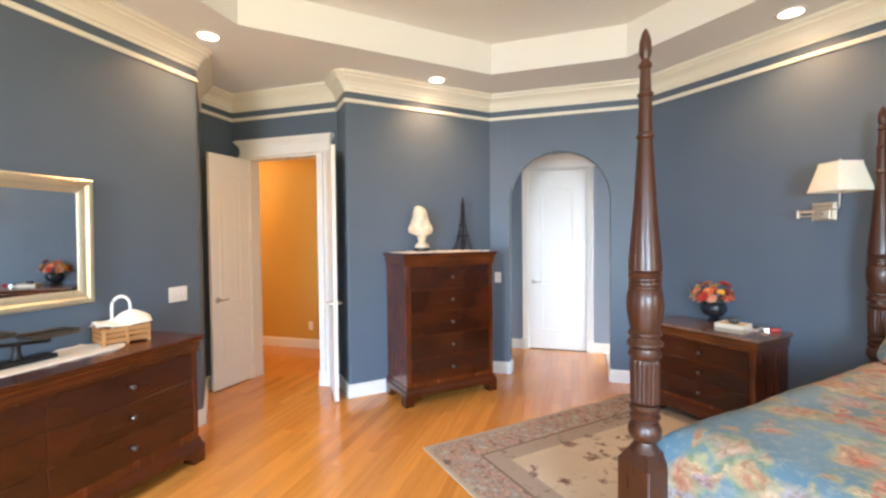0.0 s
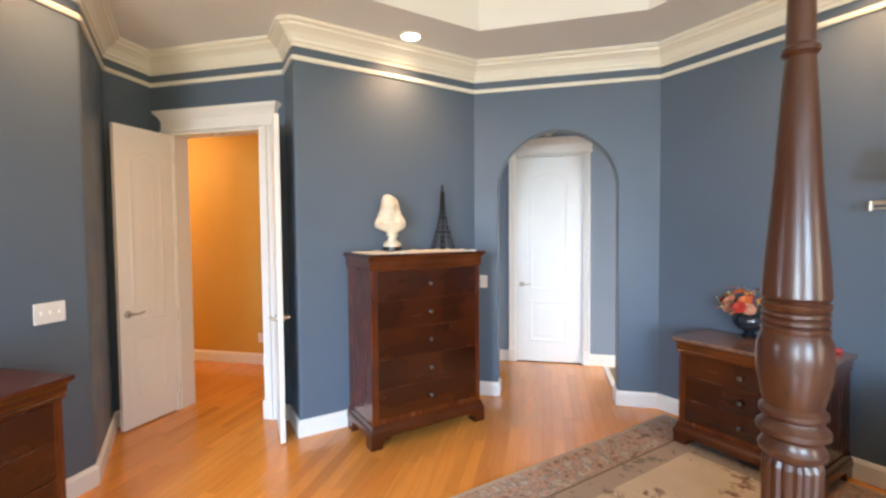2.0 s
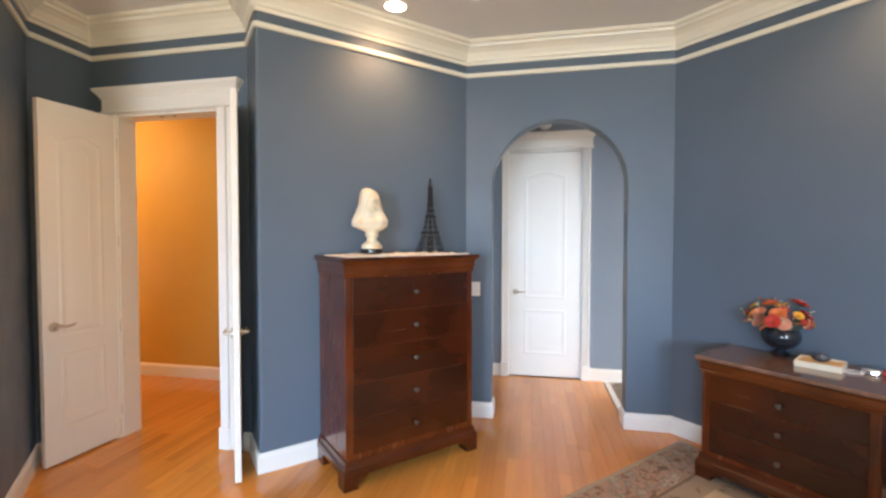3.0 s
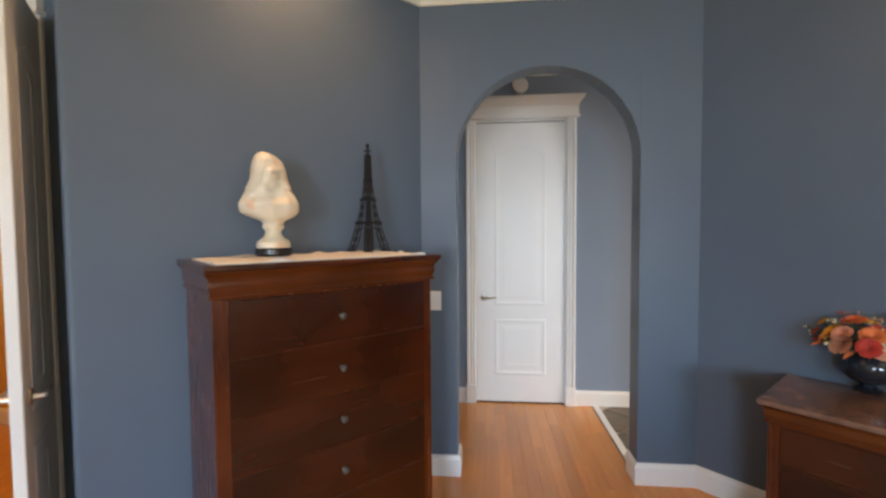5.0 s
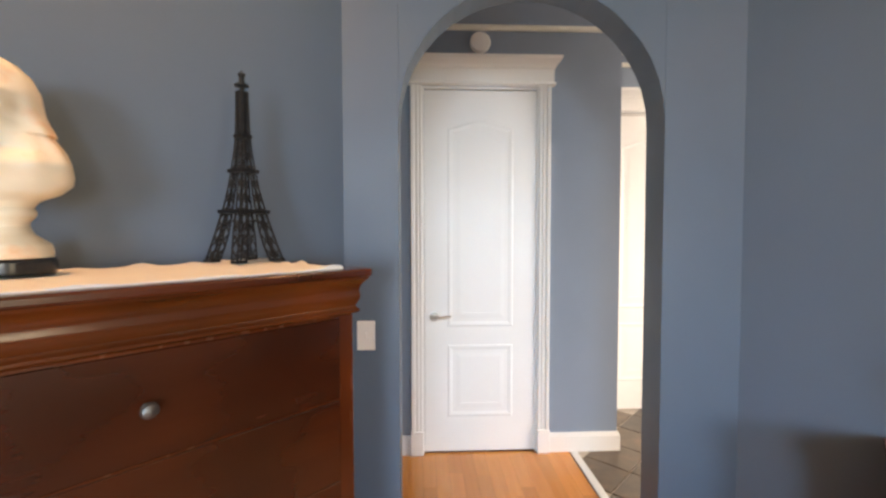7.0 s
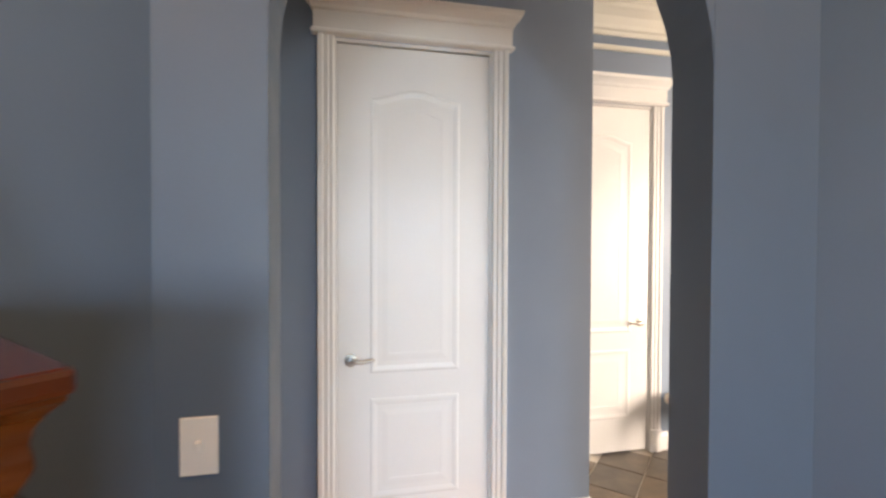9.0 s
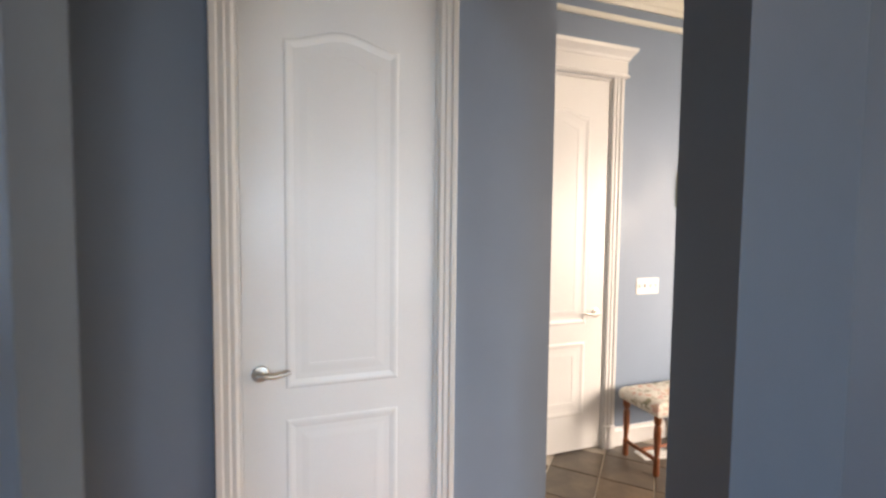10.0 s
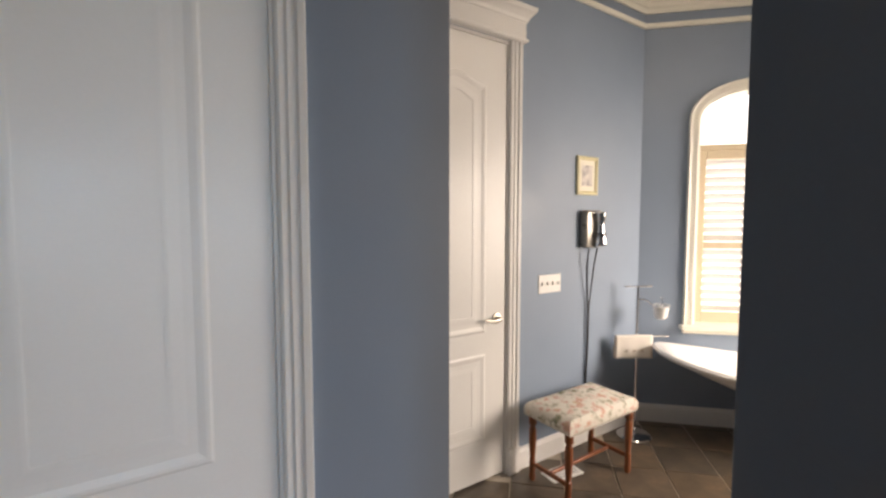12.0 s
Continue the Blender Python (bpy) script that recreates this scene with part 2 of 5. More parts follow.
def wall(name, a, b, z1, mat, openings=(), shift=(0.0, 0.0), t=WALL_T, label="", z0=0.0, bevel=0.0):
    """A wall from a to b with the room on its right. openings: (s0, s1, z_low, z_spring, rise); shift: how far the back face goes past each end."""
    a, b = Vector(a), Vector(b)
    d = (b - a).normalized()
    out = Vector((-d.y, d.x))
    length = (b - a).length
    cols = {0.0, length}
    for s0, s1, zl, zs, rise in openings:
        steps = 20 if rise else 1
        cols |= {s0 + (s1 - s0) * (0.5 - 0.5 * math.cos(math.pi * i / steps)) for i in range(steps + 1)}
    cols = sorted(cols)
    bm = bmesh.new()
    keep = {}

    def vert(s, z):
        key = (round(s, 5), round(z, 5))
        if key not in keep:
            keep[key] = bm.verts.new((s, 0, z))
        return keep[key]

    rims = set()
    for s0, s1 in zip(cols, cols[1:]):
        hole = next((o for o in openings if o[0] - 1e-5 <= s0 and s1 <= o[1] + 1e-5), None)
        if not hole:
            bm.faces.new((vert(s0, z0), vert(s1, z0), vert(s1, z1), vert(s0, z1)))
            continue
        h0, h1, zl, zs, rise = hole

        def top(s):
            u = (2 * s - h0 - h1) / (h1 - h0)
            return zs + rise * math.sqrt(max(0, 1 - u * u))
        bm.faces.new((vert(s0, top(s0)), vert(s1, top(s1)), vert(s1, z1), vert(s0, z1)))
        if zl > z0:
            bm.faces.new((vert(s0, z0), vert(s1, z0), vert(s1, zl), vert(s0, zl)))
    front = bm.verts[:]
    made = bmesh.ops.extrude_face_region(bm, geom=bm.faces[:])["geom"]
    back = [g for g in made if isinstance(g, bmesh.types.BMVert)]
    for v in back:
        if v.co.x < 1e-4:
            v.co.x -= shift[0]
        elif v.co.x > length - 1e-4:
            v.co.x += shift[1]
        v.co.y = t
    if bevel:
        bmesh.ops.recalc_face_normals(bm, faces=bm.faces)
        bmesh.ops.dissolve_limit(bm, angle_limit=0.005, verts=bm.verts, edges=bm.edges)
        rim = []
        for e in bm.edges:
            if len(e.link_faces) == 2 and e.calc_face_angle(0) > 0.9:
                mx, mz = (e.verts[0].co.x + e.verts[1].co.x) / 2, (e.verts[0].co.z + e.verts[1].co.z) / 2
                if any(o[0] - 1e-3 < mx < o[1] + 1e-3 and mz > z0 + 1e-3 and mz < z1 - 1e-3 for o in openings):
                    rim.append(e)
        bmesh.ops.bevel(bm, geom=rim, offset=bevel, segments=5, affect="EDGES", profile=0.5, clamp_overlap=True)
    for v in bm.verts:
        p = a + d * v.co.x + out * v.co.y
        v.co = (p.x, p.y, v.co.z)
    ob = part(name, bm, mat)
    return structure(ob, label)


def mitre(p, q, r, t=WALL_T):
    """How far the back face passes the corner q between p-q and q-r."""
    d1, d2 = (Vector(q) - Vector(p)).normalized(), (Vector(r) - Vector(q)).normalized()
    cross = d1.x * d2.y - d1.y * d2.x
    return -math.tan(math.asin(max(-0.999, min(0.999, cross))) / 2) * t


ROOM = [(-3.03, -1.3), (-3.03, 4.50), (-3.68, 5.17), (-3.68, 5.61), (-2.36, 5.61), (-2.118, 5.35), (-0.942, 6.518), (0.68, 6.518), (3.6, 3.6), (3.6, -1.3)]
CEIL_Z = 3.13
NAMES = ["wall_west", "wall_west_splay", "wall_niche_side", "wall_entry", "wall_entry_return", "wall_chest", "wall_arch", "wall_bed", "wall_east", "wall_south"]
OPEN = {
    "wall_entry": [(0.210, 1.085, 0.0, 2.45, 0)],
    "wall_arch": [(0.217, 1.288, 0.0, 1.95, 0.535)],
    "wall_south": [(1.25, 2.75, 0.8, 2.3, 0), (4.45, 5.95, 0.8, 2.3, 0)],
    "wall_east": [(2.05, 3.55, 0.8, 2.3, 0)],
}


def rounded_corner(p, q, r, d=0.020):
    p, q, r = Vector(p), Vector(q), Vector(r)
    a, b = q + (p - q).normalized() * d, q + (r - q).normalized() * d
    return [tuple(a * (1 - t) ** 2 + q * 2 * t * (1 - t) + b * t * t) for t in (0, 1 / 3, 2 / 3, 1)]


full, fnames = [], []
for i, q in enumerate(ROOM):
    if i in (1, 5):
        full += rounded_corner(ROOM[i - 1], q, ROOM[i + 1])
        fnames += ["wall_corner", "wall_corner", "wall_corner", NAMES[i]]
    else:
        full.append(q)
        fnames.append(NAMES[i])
ROOM, NAMES = full, fnames
n_room = len(ROOM)
for i, wname in enumerate(NAMES):
    p, a, b, q = ROOM[i - 1], ROOM[i], ROOM[(i + 1) % n_room], ROOM[(i + 2) % n_room]
    wall(wname, a, b, CEIL_Z + 0.2, BLUE, OPEN.get(wname, ()), (0, 0) if wname == "wall_corner" else (mitre(p, a, b), mitre(a, b, q)), t=0.02 if wname == "wall_corner" else WALL_T, label="matte slate blue painted wall", bevel=0.018 if wname == "wall_arch" else 0.0)

# ceiling with its eight-sided tray
TRAY = [(-2.38, 4.26), (-0.79, 5.83), (0.43, 5.80), (2.9, 3.32), (2.9, -0.6), (-2.38, -0.6)]


def slab_with_hole(outer, hole, z0, z1):
    bm = bmesh.new()
    edges = []
    for ring in (outer, hole):
        vs = [bm.verts.new((x, y, z0)) for x, y in ring]
        edges += [bm.edges.new((vs[i], vs[(i + 1) % len(vs)])) for i in range(len(vs))]
    bmesh.ops.triangle_fill(bm, edges=edges, use_beauty=True)
    made = bmesh.ops.extrude_face_region(bm, geom=bm.faces[:])["geom"]
    for g in made:
        if isinstance(g, bmesh.types.BMVert):
            g.co.z = z1
    return bm


bm = slab_with_hole(ROOM, TRAY, CEIL_Z, CEIL_Z + 0.29)
prism([(-3.8, -1.4), (-3.8, 5.3), (-2.2, 5.6), (-1.2, 6.8), (0.9, 6.8), (3.8, 3.9), (3.8, -1.4)], CEIL_Z + 0.29, CEIL_Z + 0.39, bm)
structure(part("ceiling", bm, CEIL), "pale painted tray ceiling")

# crown, rail and base along the bedroom walls
CROWN = [(0, 0), (0.012, 0), (0.016, 0.022), (0.028, 0.03), (0.034, 0.05), (0.055, 0.085), (0.085, 0.11), (0.10, 0.118), (0.105, 0.135), (0.125, 0.145), (0.125, 0.168), (0, 0.168)]
RAIL = [(0, 0), (0.012, 0.0), (0.018, 0.008), (0.018, 0.028), (0.012, 0.036), (0, 0.036)]
BASE = [(0, 0), (0.018, 0), (0.018, 0.105), (0.012, 0.118), (0.008, 0.128), (0, 0.13)]
structure(part("crown_moulding", sweep(ROOM, [(d, z + CEIL_Z - 0.168) for d, z in CROWN], 1, True), CREAM), "cream crown moulding")
structure(part("rail_moulding", sweep(ROOM, [(d, z + 2.86) for d, z in RAIL], 1, True), CREAM), "narrow cream rail moulding below the crown")


def baseboard(pts, mat=WHITE):
    return structure(part("baseboard", sweep(pts, BASE, 1), mat), "white painted baseboard")


def along(a, b, s):
    a, b = Vector(a), Vector(b)
    return tuple(a + (b - a).normalized() * s)


DOOR_L, DOOR_R = -3.470, -2.595
baseboard([(3.6, -1.3), (-3.03, -1.3), (-3.03, 4.50), (-3.68, 5.17), (-3.68, 5.61), (DOOR_L - 0.12, 5.61)])
baseboard([(-2.42, 5.61), (-2.36, 5.61), (-2.118, 5.35), (-0.942, 6.518), (-0.725, 6.518), (-0.725, 6.668)])
baseboard([(0.346, 6.668), (0.346, 6.518), (0.68, 6.518), (3.6, 3.6), (3.6, -1.3)])

# passage behind the entry
PASS = [(-6.2, 5.76), (-6.2, 6.95), (-2.35, 6.95), (-2.35, 5.76)]
wall("wall_passage_end", PASS[0], PASS[1], 2.95, YELLOW, label="warm yellow painted wall")
wall("wall_passage_north", PASS[1], PASS[2], 2.95, YELLOW, shift=(0.15, 0.15), label="warm yellow painted wall")
wall("wall_passage_east", PASS[2], PASS[3], 2.95, YELLOW, t=0.1, label="warm yellow painted wall")
wall("wall_passage_south", (-3.66, 5.763), (-6.2, 5.763), 2.95, YELLOW, shift=(0, 0.15), t=0.05, label="warm yellow painted wall")
structure(part("ceiling_passage", prism([(-6.35, 5.76), (-6.35, 7.1), (-2.35, 7.1), (-2.35, 5.76)], 2.95, 3.05), CEIL), "pale ceiling over the passage")
baseboard([(-6.2, 6.95), (-2.35, 6.95)])

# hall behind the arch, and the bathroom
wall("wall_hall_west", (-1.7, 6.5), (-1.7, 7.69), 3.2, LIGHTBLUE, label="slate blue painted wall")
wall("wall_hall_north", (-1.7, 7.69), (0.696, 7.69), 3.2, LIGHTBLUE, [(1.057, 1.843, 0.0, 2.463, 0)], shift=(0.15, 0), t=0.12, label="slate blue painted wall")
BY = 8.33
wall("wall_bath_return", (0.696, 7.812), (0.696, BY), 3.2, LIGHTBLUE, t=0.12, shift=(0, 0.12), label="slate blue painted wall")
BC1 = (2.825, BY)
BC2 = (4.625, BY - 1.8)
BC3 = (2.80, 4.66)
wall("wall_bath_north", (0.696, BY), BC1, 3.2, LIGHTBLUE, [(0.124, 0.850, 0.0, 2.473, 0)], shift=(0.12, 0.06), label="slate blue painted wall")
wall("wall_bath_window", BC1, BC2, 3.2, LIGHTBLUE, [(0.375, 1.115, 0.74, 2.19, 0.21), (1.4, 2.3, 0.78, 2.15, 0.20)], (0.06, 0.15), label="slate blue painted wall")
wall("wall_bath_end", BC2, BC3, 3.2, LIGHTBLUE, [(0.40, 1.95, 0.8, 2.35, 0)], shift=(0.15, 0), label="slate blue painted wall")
structure(part("ceiling_bath", prism([(-1.85, 6.67), (-1.85, 7.81), (0.69, 7.81), (0.69, BY + 0.1), (2.92, BY + 0.1), (4.85, BY - 1.85), (2.85, 4.55), (0.75, 6.67)], 3.16, 3.26), CEIL), "pale ceiling over hall and bath")
structure(part("rail_moulding", sweep([(-1.7, 7.69), (0.696, 7.69)], [(d, z + 2.825) for d, z in RAIL], 1), CREAM), "narrow cream rail moulding")
structure(part("rail_moulding", sweep([(0.70, BY), BC1, BC2], [(d, z + 2.84) for d, z in RAIL], 1), CREAM), "narrow cream rail moulding")
structure(part("crown_moulding", sweep([(0.70, BY), BC1, BC2], [(d, z * 1.3 + 2.942) for d, z in CROWN], 1), CREAM), "cream crown moulding")
baseboard([(-1.7, 7.69), (-0.72, 7.69)])
baseboard([(0.217, 7.69), (0.696, 7.69), (0.696, 7.80)])
baseboard([(1.63, BY), BC1, BC2])

# sub floors
structure(part("floor", prism([(-3.2, -1.45), (-3.2, 4.4), (-3.85, 5.1), (-6.3, 5.6), (-6.3, 7.1), (-2.3, 7.1), (-1.85, 7.85), (0.41, 7.85), (0.41, 6.7), (0.8, 6.7), (3.8, 3.7), (3.8, -1.45)], -0.12, -0.004), SEAM), "honey oak strip floor with a satin finish")
structure(part("floor_bath", prism([(0.41, 7.85), (0.69, 8.45), (3.0, 8.5), (4.95, 6.5), (2.85, 4.45), (0.8, 6.7), (0.41, 6.7)], -0.12, -0.006), plain("grout", (0.52, 0.46, 0.38), 0.8, 0.1, 5, 80, 0.3)), "slate tile floor with pale grout")
structure(part("threshold", box(0.362, 0.412, 6.67, 7.67, 0.0, 0.008, 0.003), WHITE), "white stone threshold strip")

# ---- doors ----


def panel_loop(x0, x1, z0, z1, arch):
    pts = [(x0, z0), (x1, z0), (x1, z1)]
    if arch:
        n = 12
        for i in range(1, n):
            u = i / n
            pts.append((x1 + (x0 - x1) * u, z1 + arch * (0.5 - 0.5 * math.cos(2 * math.pi * u)) ** 1.0))
    pts.append((x0, z1))
    return pts


def door_leaf(w, h, m, label, handle_side, name="door", group=""):
    """Hinged at x = 0, spans +x, 40 mm thick round y = 0, two raised panels on each face."""
    d = thing(name, m, label, "door", group)
    part("slab", box(0, w, -0.019, 0.019, 0.012, h, 0.003), WHITE, d)
    side = w * 0.205
    for z0, z1, arch in ((0.25, 0.745, 0), (0.865, h - 0.245, 0.05)):
        for sgn in (-1, 1):
            loop = panel_loop(side, w - side, z0, z1, arch)
            bm = sweep([(x, z) for x, z in loop], [(0, 0), (0.009, 0.004), (0.018, 0.004), (0.034, 0.001), (0.038, 0)], -1, True)
            bm.transform(Matrix(((1, 0, 0, 0), (0, 0, sgn, sgn * 0.0185), (0, 1, 0, 0), (0, 0, 0, 1))))
            part("panel_moulding", bm, WHITE, d)
            inner = panel_loop(side + 0.05, w - side - 0.05, z0 + 0.05, z1 - 0.05, arch)
            bm = sweep([(x, z) for x, z in inner], [(0, 0), (0.036, 0.0022), (0.046, 0.0022), (0.046, 0)], -1, True)
            bm.transform(Matrix(((1, 0, 0, 0), (0, 0, sgn, sgn * 0.0185), (0, 1, 0, 0), (0, 0, 0, 1))))
            part("raised_panel", bm, WHITE, d)
    hx = w - 0.065 if handle_side > 0 else 0.065
    for sgn in (-1, 1):
        bm = lathe([(0.028, 0), (0.032, 0.003), (0.030, 0.010), (0.014, 0.014), (0.011, 0.045), (0.0, 0.046)], 20)
        bm.transform(Matrix.Translation((hx, sgn * 0.019, 0.935)) @ Matrix.Rotation(radians(90 * sgn * -1), 4, "X"))
        tube([(hx, sgn * 0.060, 0.935), (hx - handle_side * 0.02, sgn * 0.068, 0.937), (hx - handle_side * 0.05, sgn * 0.066, 0.932), (hx - handle_side * 0.085, sgn * 0.062, 0.936), (hx - handle_side * 0.11, sgn * 0.060, 0.942)], [0.011, 0.011, 0.009, 0.008, 0.006], 10, bm)
        part("lever_handle", bm, NICKEL, d, "brushed nickel lever handle", True)
    for hz in (0.22, 0.86, 1.5, h - 0.2):
        part("hinge", lathe([(0.006, hz - 0.045), (0.007, hz - 0.04), (0.007, hz + 0.04), (0.006, hz + 0.045)], 8, center=(-0.007 if handle_side > 0 else w + 0.007, 0.019)), NICKEL, d, "nickel hinge")
    return d


def door_frame(name, m, w, h, label, depth=0.12, extra=0.0):
    """Jambs, casings and a crowned head round an opening from x = 0 to w; the face of the wall is y = 0, the room at -y."""
    d = structure(thing(name, m, label, ""))
    if "category" in d:
        del d["category"]
    for x0, x1 in ((-0.001, 0.018), (w - 0.018, w + 0.001)):
        part("jamb", box(x0, x1, 0.001, depth, 0, h - 0.018), WHITE, d)
    part("head_jamb", box(0, w, 0.001, depth, h - 0.018, h + 0.001), WHITE, d)
    prof = [(0, 0), (0.0, -0.012), (0.008, -0.018), (0.024, -0.016), (0.030, -0.022), (0.05, -0.020), (0.056, -0.028), (0.074, -0.030), (0.078, -0.026), (0.078, 0)]
    for sgn, x0 in ((-1, 0.008), (1, w - 0.008)):
        bm = bmesh.new()
        lo = [bm.verts.new((x0 + sgn * u, v, 0.16)) for u, v in prof]
        hi = [bm.verts.new((x0 + sgn * u, v, h + 0.002)) for u, v in prof]
        for i in range(len(prof)):
            bm.faces.new((lo[i], lo[(i + 1) % len(prof)], hi[(i + 1) % len(prof)], hi[i]))
        bm.faces.new(lo)
        bm.faces.new(hi)
        part("casing", bm, WHITE, d)
        a, b = sorted((x0 - sgn * 0.002, x0 + sgn * 0.084))
        part("plinth_block", box(a, b, -0.034, 0, 0, 0.16, 0.003), WHITE, d)
    if extra:
        part("casing_filler", box(w + 0.074, w + 0.07 + extra, -0.020, 0, 0, h + 0.001, 0.003), WHITE, d)
    capp = [(0, 0), (0.012, 0), (0.020, 0.006), (0.020, 0.016), (0.010, 0.024), (0.010, 0.105), (0.018, 0.112), (0.024, 0.128), (0.040, 0.148), (0.052, 0.160), (0.056, 0.182), (0, 0.182)]
    xa, xb = -0.078, w + 0.078 + extra * 0.8
    bm = sweep([(xa, 0), (xa, -0.022), (xb, -0.022), (xb, 0)], [(u, z + h) for u, z in capp], 1)
    part("head_cap", bm, WHITE, d, "white crowned head trim")
    part("frieze", box(xa, xb, -0.022, 0, h, h + 0.18), WHITE, d)
    return d


# entry pair
DH = 2.45
door_frame("door_frame_entry", pose(DOOR_L, 5.61, 0), DOOR_R - DOOR_L, DH, "white casing round the open double doorway", 0.15, 0.09)
lw = (DOOR_R - DOOR_L) / 2


def aim(hx, hy, tx, ty):
    return pose(hx, hy, 0, 0, 0, math.degrees(math.atan2(ty - hy, tx - hx)))


door_leaf(0.50, 2.43, aim(-3.487, 5.60, -3.530, 5.10), "white panelled door leaf standing wide open", 1, "door_leaf_entry", "entry door pair")
door_leaf(0.48, 2.43, aim(-2.46, 5.585, -2.17, 5.203), "white panelled door leaf standing half open beside the blue wall", 1, "door_leaf_entry", "entry door pair")
for cx in (0.36, 0.47):
    ct = thing("ball_catch", pose(DOOR_L + cx, 5.66, 2.432), "small dark metal ball catch in the door head", "door hardware", "ball catches")
    part("catch_plate", box(-0.026, 0.026, -0.012, 0.012, -0.003, 0.0, 0.001), NICKEL, ct)
    part("catch_cup", lathe([(0.007, -0.006), (0.009, -0.003)], 10), DARKNESS, ct)
ds = thing("door_stop", pose(-2.285, 5.36, 0.0), "small dark floor door stop with a white tip", "door stop")
part("stop_base", lathe([(0.022, 0), (0.022, 0.006), (0.012, 0.012), (0.010, 0.040), (0.012, 0.045)], 16), DARKNESS, ds, "", True)
part("stop_tip", lathe([(0.012, 0.045), (0.015, 0.050), (0.015, 0.062), (0.008, 0.068)], 16), WHITE, ds, "white rubber tip", True)
# hall door
door_frame("door_frame_hall", pose(-0.645, 7.69, 0), 0.79, 2.465, "white casing round the closed hall door")
door_leaf(0.752, 2.44, pose(-0.626, 7.715, 0), "closed white two-panel door with an arched upper panel", -1, "door_hall")
# bath door
door_frame("door_frame_bath", pose(0.819, BY, 0), 0.73, 2.475, "white casing round the closed bathroom door")
door_leaf(0.69, 2.455, pose(0.839, BY + 0.025, 0), "closed white two-panel door beside the stool", 1, "door_bath")

# ---- furniture ----
MARBLE = plain("brown_marble", (0.16, 0.090, 0.065), 0.16, 0.55, 8, 30, 0.02, coat=0.35)


def knob(x, y, z, parent):
    bm = lathe([(0.009, 0), (0.006, 0.003), (0.006, 0.012), (0.012, 0.016), (0.016, 0.022), (0.013, 0.028), (0.004, 0.032)], 12)
    bm.transform(Matrix.Translation((x, y, z)) @ Matrix.Rotation(radians(90), 4, "X"))
    return part("knob", bm, PEWTER, parent, "dull pewter knob", True)


def drawer_case(name, m, w, d, h, cols, rows, label, top_mat, top_label, category, knobs, z0, z1, foot=0.12):
    """A case with a coved cornice drawer below its top, drawers and a bracket-foot plinth. Front at y = -d, back at y = 0."""
    c = thing(name, m, label, category)
    bw = w / 2 - 0.032
    ch = h - z1 - 0.028
    part("body", box(-bw, bw, -d + 0.045, -0.004, foot, z1 + 0.006, 0.004), MAHOGANY_UP, c)
    run = [(-bw, -0.004), (-bw, -d + 0.045), (bw, -d + 0.045), (bw, -0.004)]
    corn = [(0, 0), (0.008, 0.0), (0.012, 0.04 * ch), (0.012, 0.10 * ch), (0.007, 0.14 * ch), (0.004, 0.20 * ch), (0.009, 0.30 * ch), (0.013, 0.40 * ch), (0.013, 0.50 * ch), (0.011, 0.60 * ch), (0.013, 0.72 * ch), (0.020, 0.84 * ch), (0.029, 0.93 * ch), (0.030, ch), (0, ch)]
    bm = sweep(run, [(u, z + z1 + 0.006) for u, z in corn], 1)
    box(-bw, bw, -d + 0.045, -0.004, z1 + 0.006, h - 0.022, 0, bm)
    part("cornice", bm, CORNICE, c, "", True)
    part("top", box(-w / 2, w / 2, -d, 0, h - 0.022, h, 0.006, seg=2), top_mat, c, top_label)
    pl = [(0, 0), (0.024, 0), (0.026, 0.02), (0.022, 0.045), (0.012, 0.062), (0.006, 0.09), (0, 0.09)]
    bm = sweep(run, [(u, z + foot - 0.04) for u, z in pl], 1)
    part("plinth", bm, MAHOGANY, c)
    for sx in (-1, 1):
        for fy in (-d + 0.045, -0.12):
            fb = bmesh.new()
            x0 = sx * (bw + 0.024)
            prof = [(0, 0), (0, foot - 0.03), (-0.17, foot - 0.03), (-0.15, foot - 0.055), (-0.10, foot - 0.06), (-0.085, 0.02), (-0.09, 0)]
            y0 = fy - (0.024 if fy < -0.2 else 0)
            lo = [fb.verts.new((x0 + sx * u, y0, v)) for u, v in prof]
            hi = [fb.verts.new((x0 + sx * u, y0 + 0.10, v)) for u, v in prof]
            n = len(prof)
            for i in range(n):
                fb.faces.new((lo[i], lo[(i + 1) % n], hi[(i + 1) % n], hi[i]))
            fb.faces.new(lo)
            fb.faces.new(hi)
            part("bracket_foot", fb, MAHOGANY, c)
    edge = 0.045
    cw = (2 * bw - 2 * edge) / cols
    rh = (z1 - z0) / rows
    for i in range(cols):
        for j in range(rows):
            xa = -bw + edge + i * cw
            dr = part("drawer", box(xa + 0.003, xa + cw - 0.003, -d + 0.039, -d + 0.06, z0 + j * rh + 0.0025, z0 + (j + 1) * rh - 0.0025, 0.002), DRAWER, c)
            for kx in knobs:
                knob(xa + cw * kx, -d + 0.037, z0 + (j + 0.5) * rh, dr)
    return c


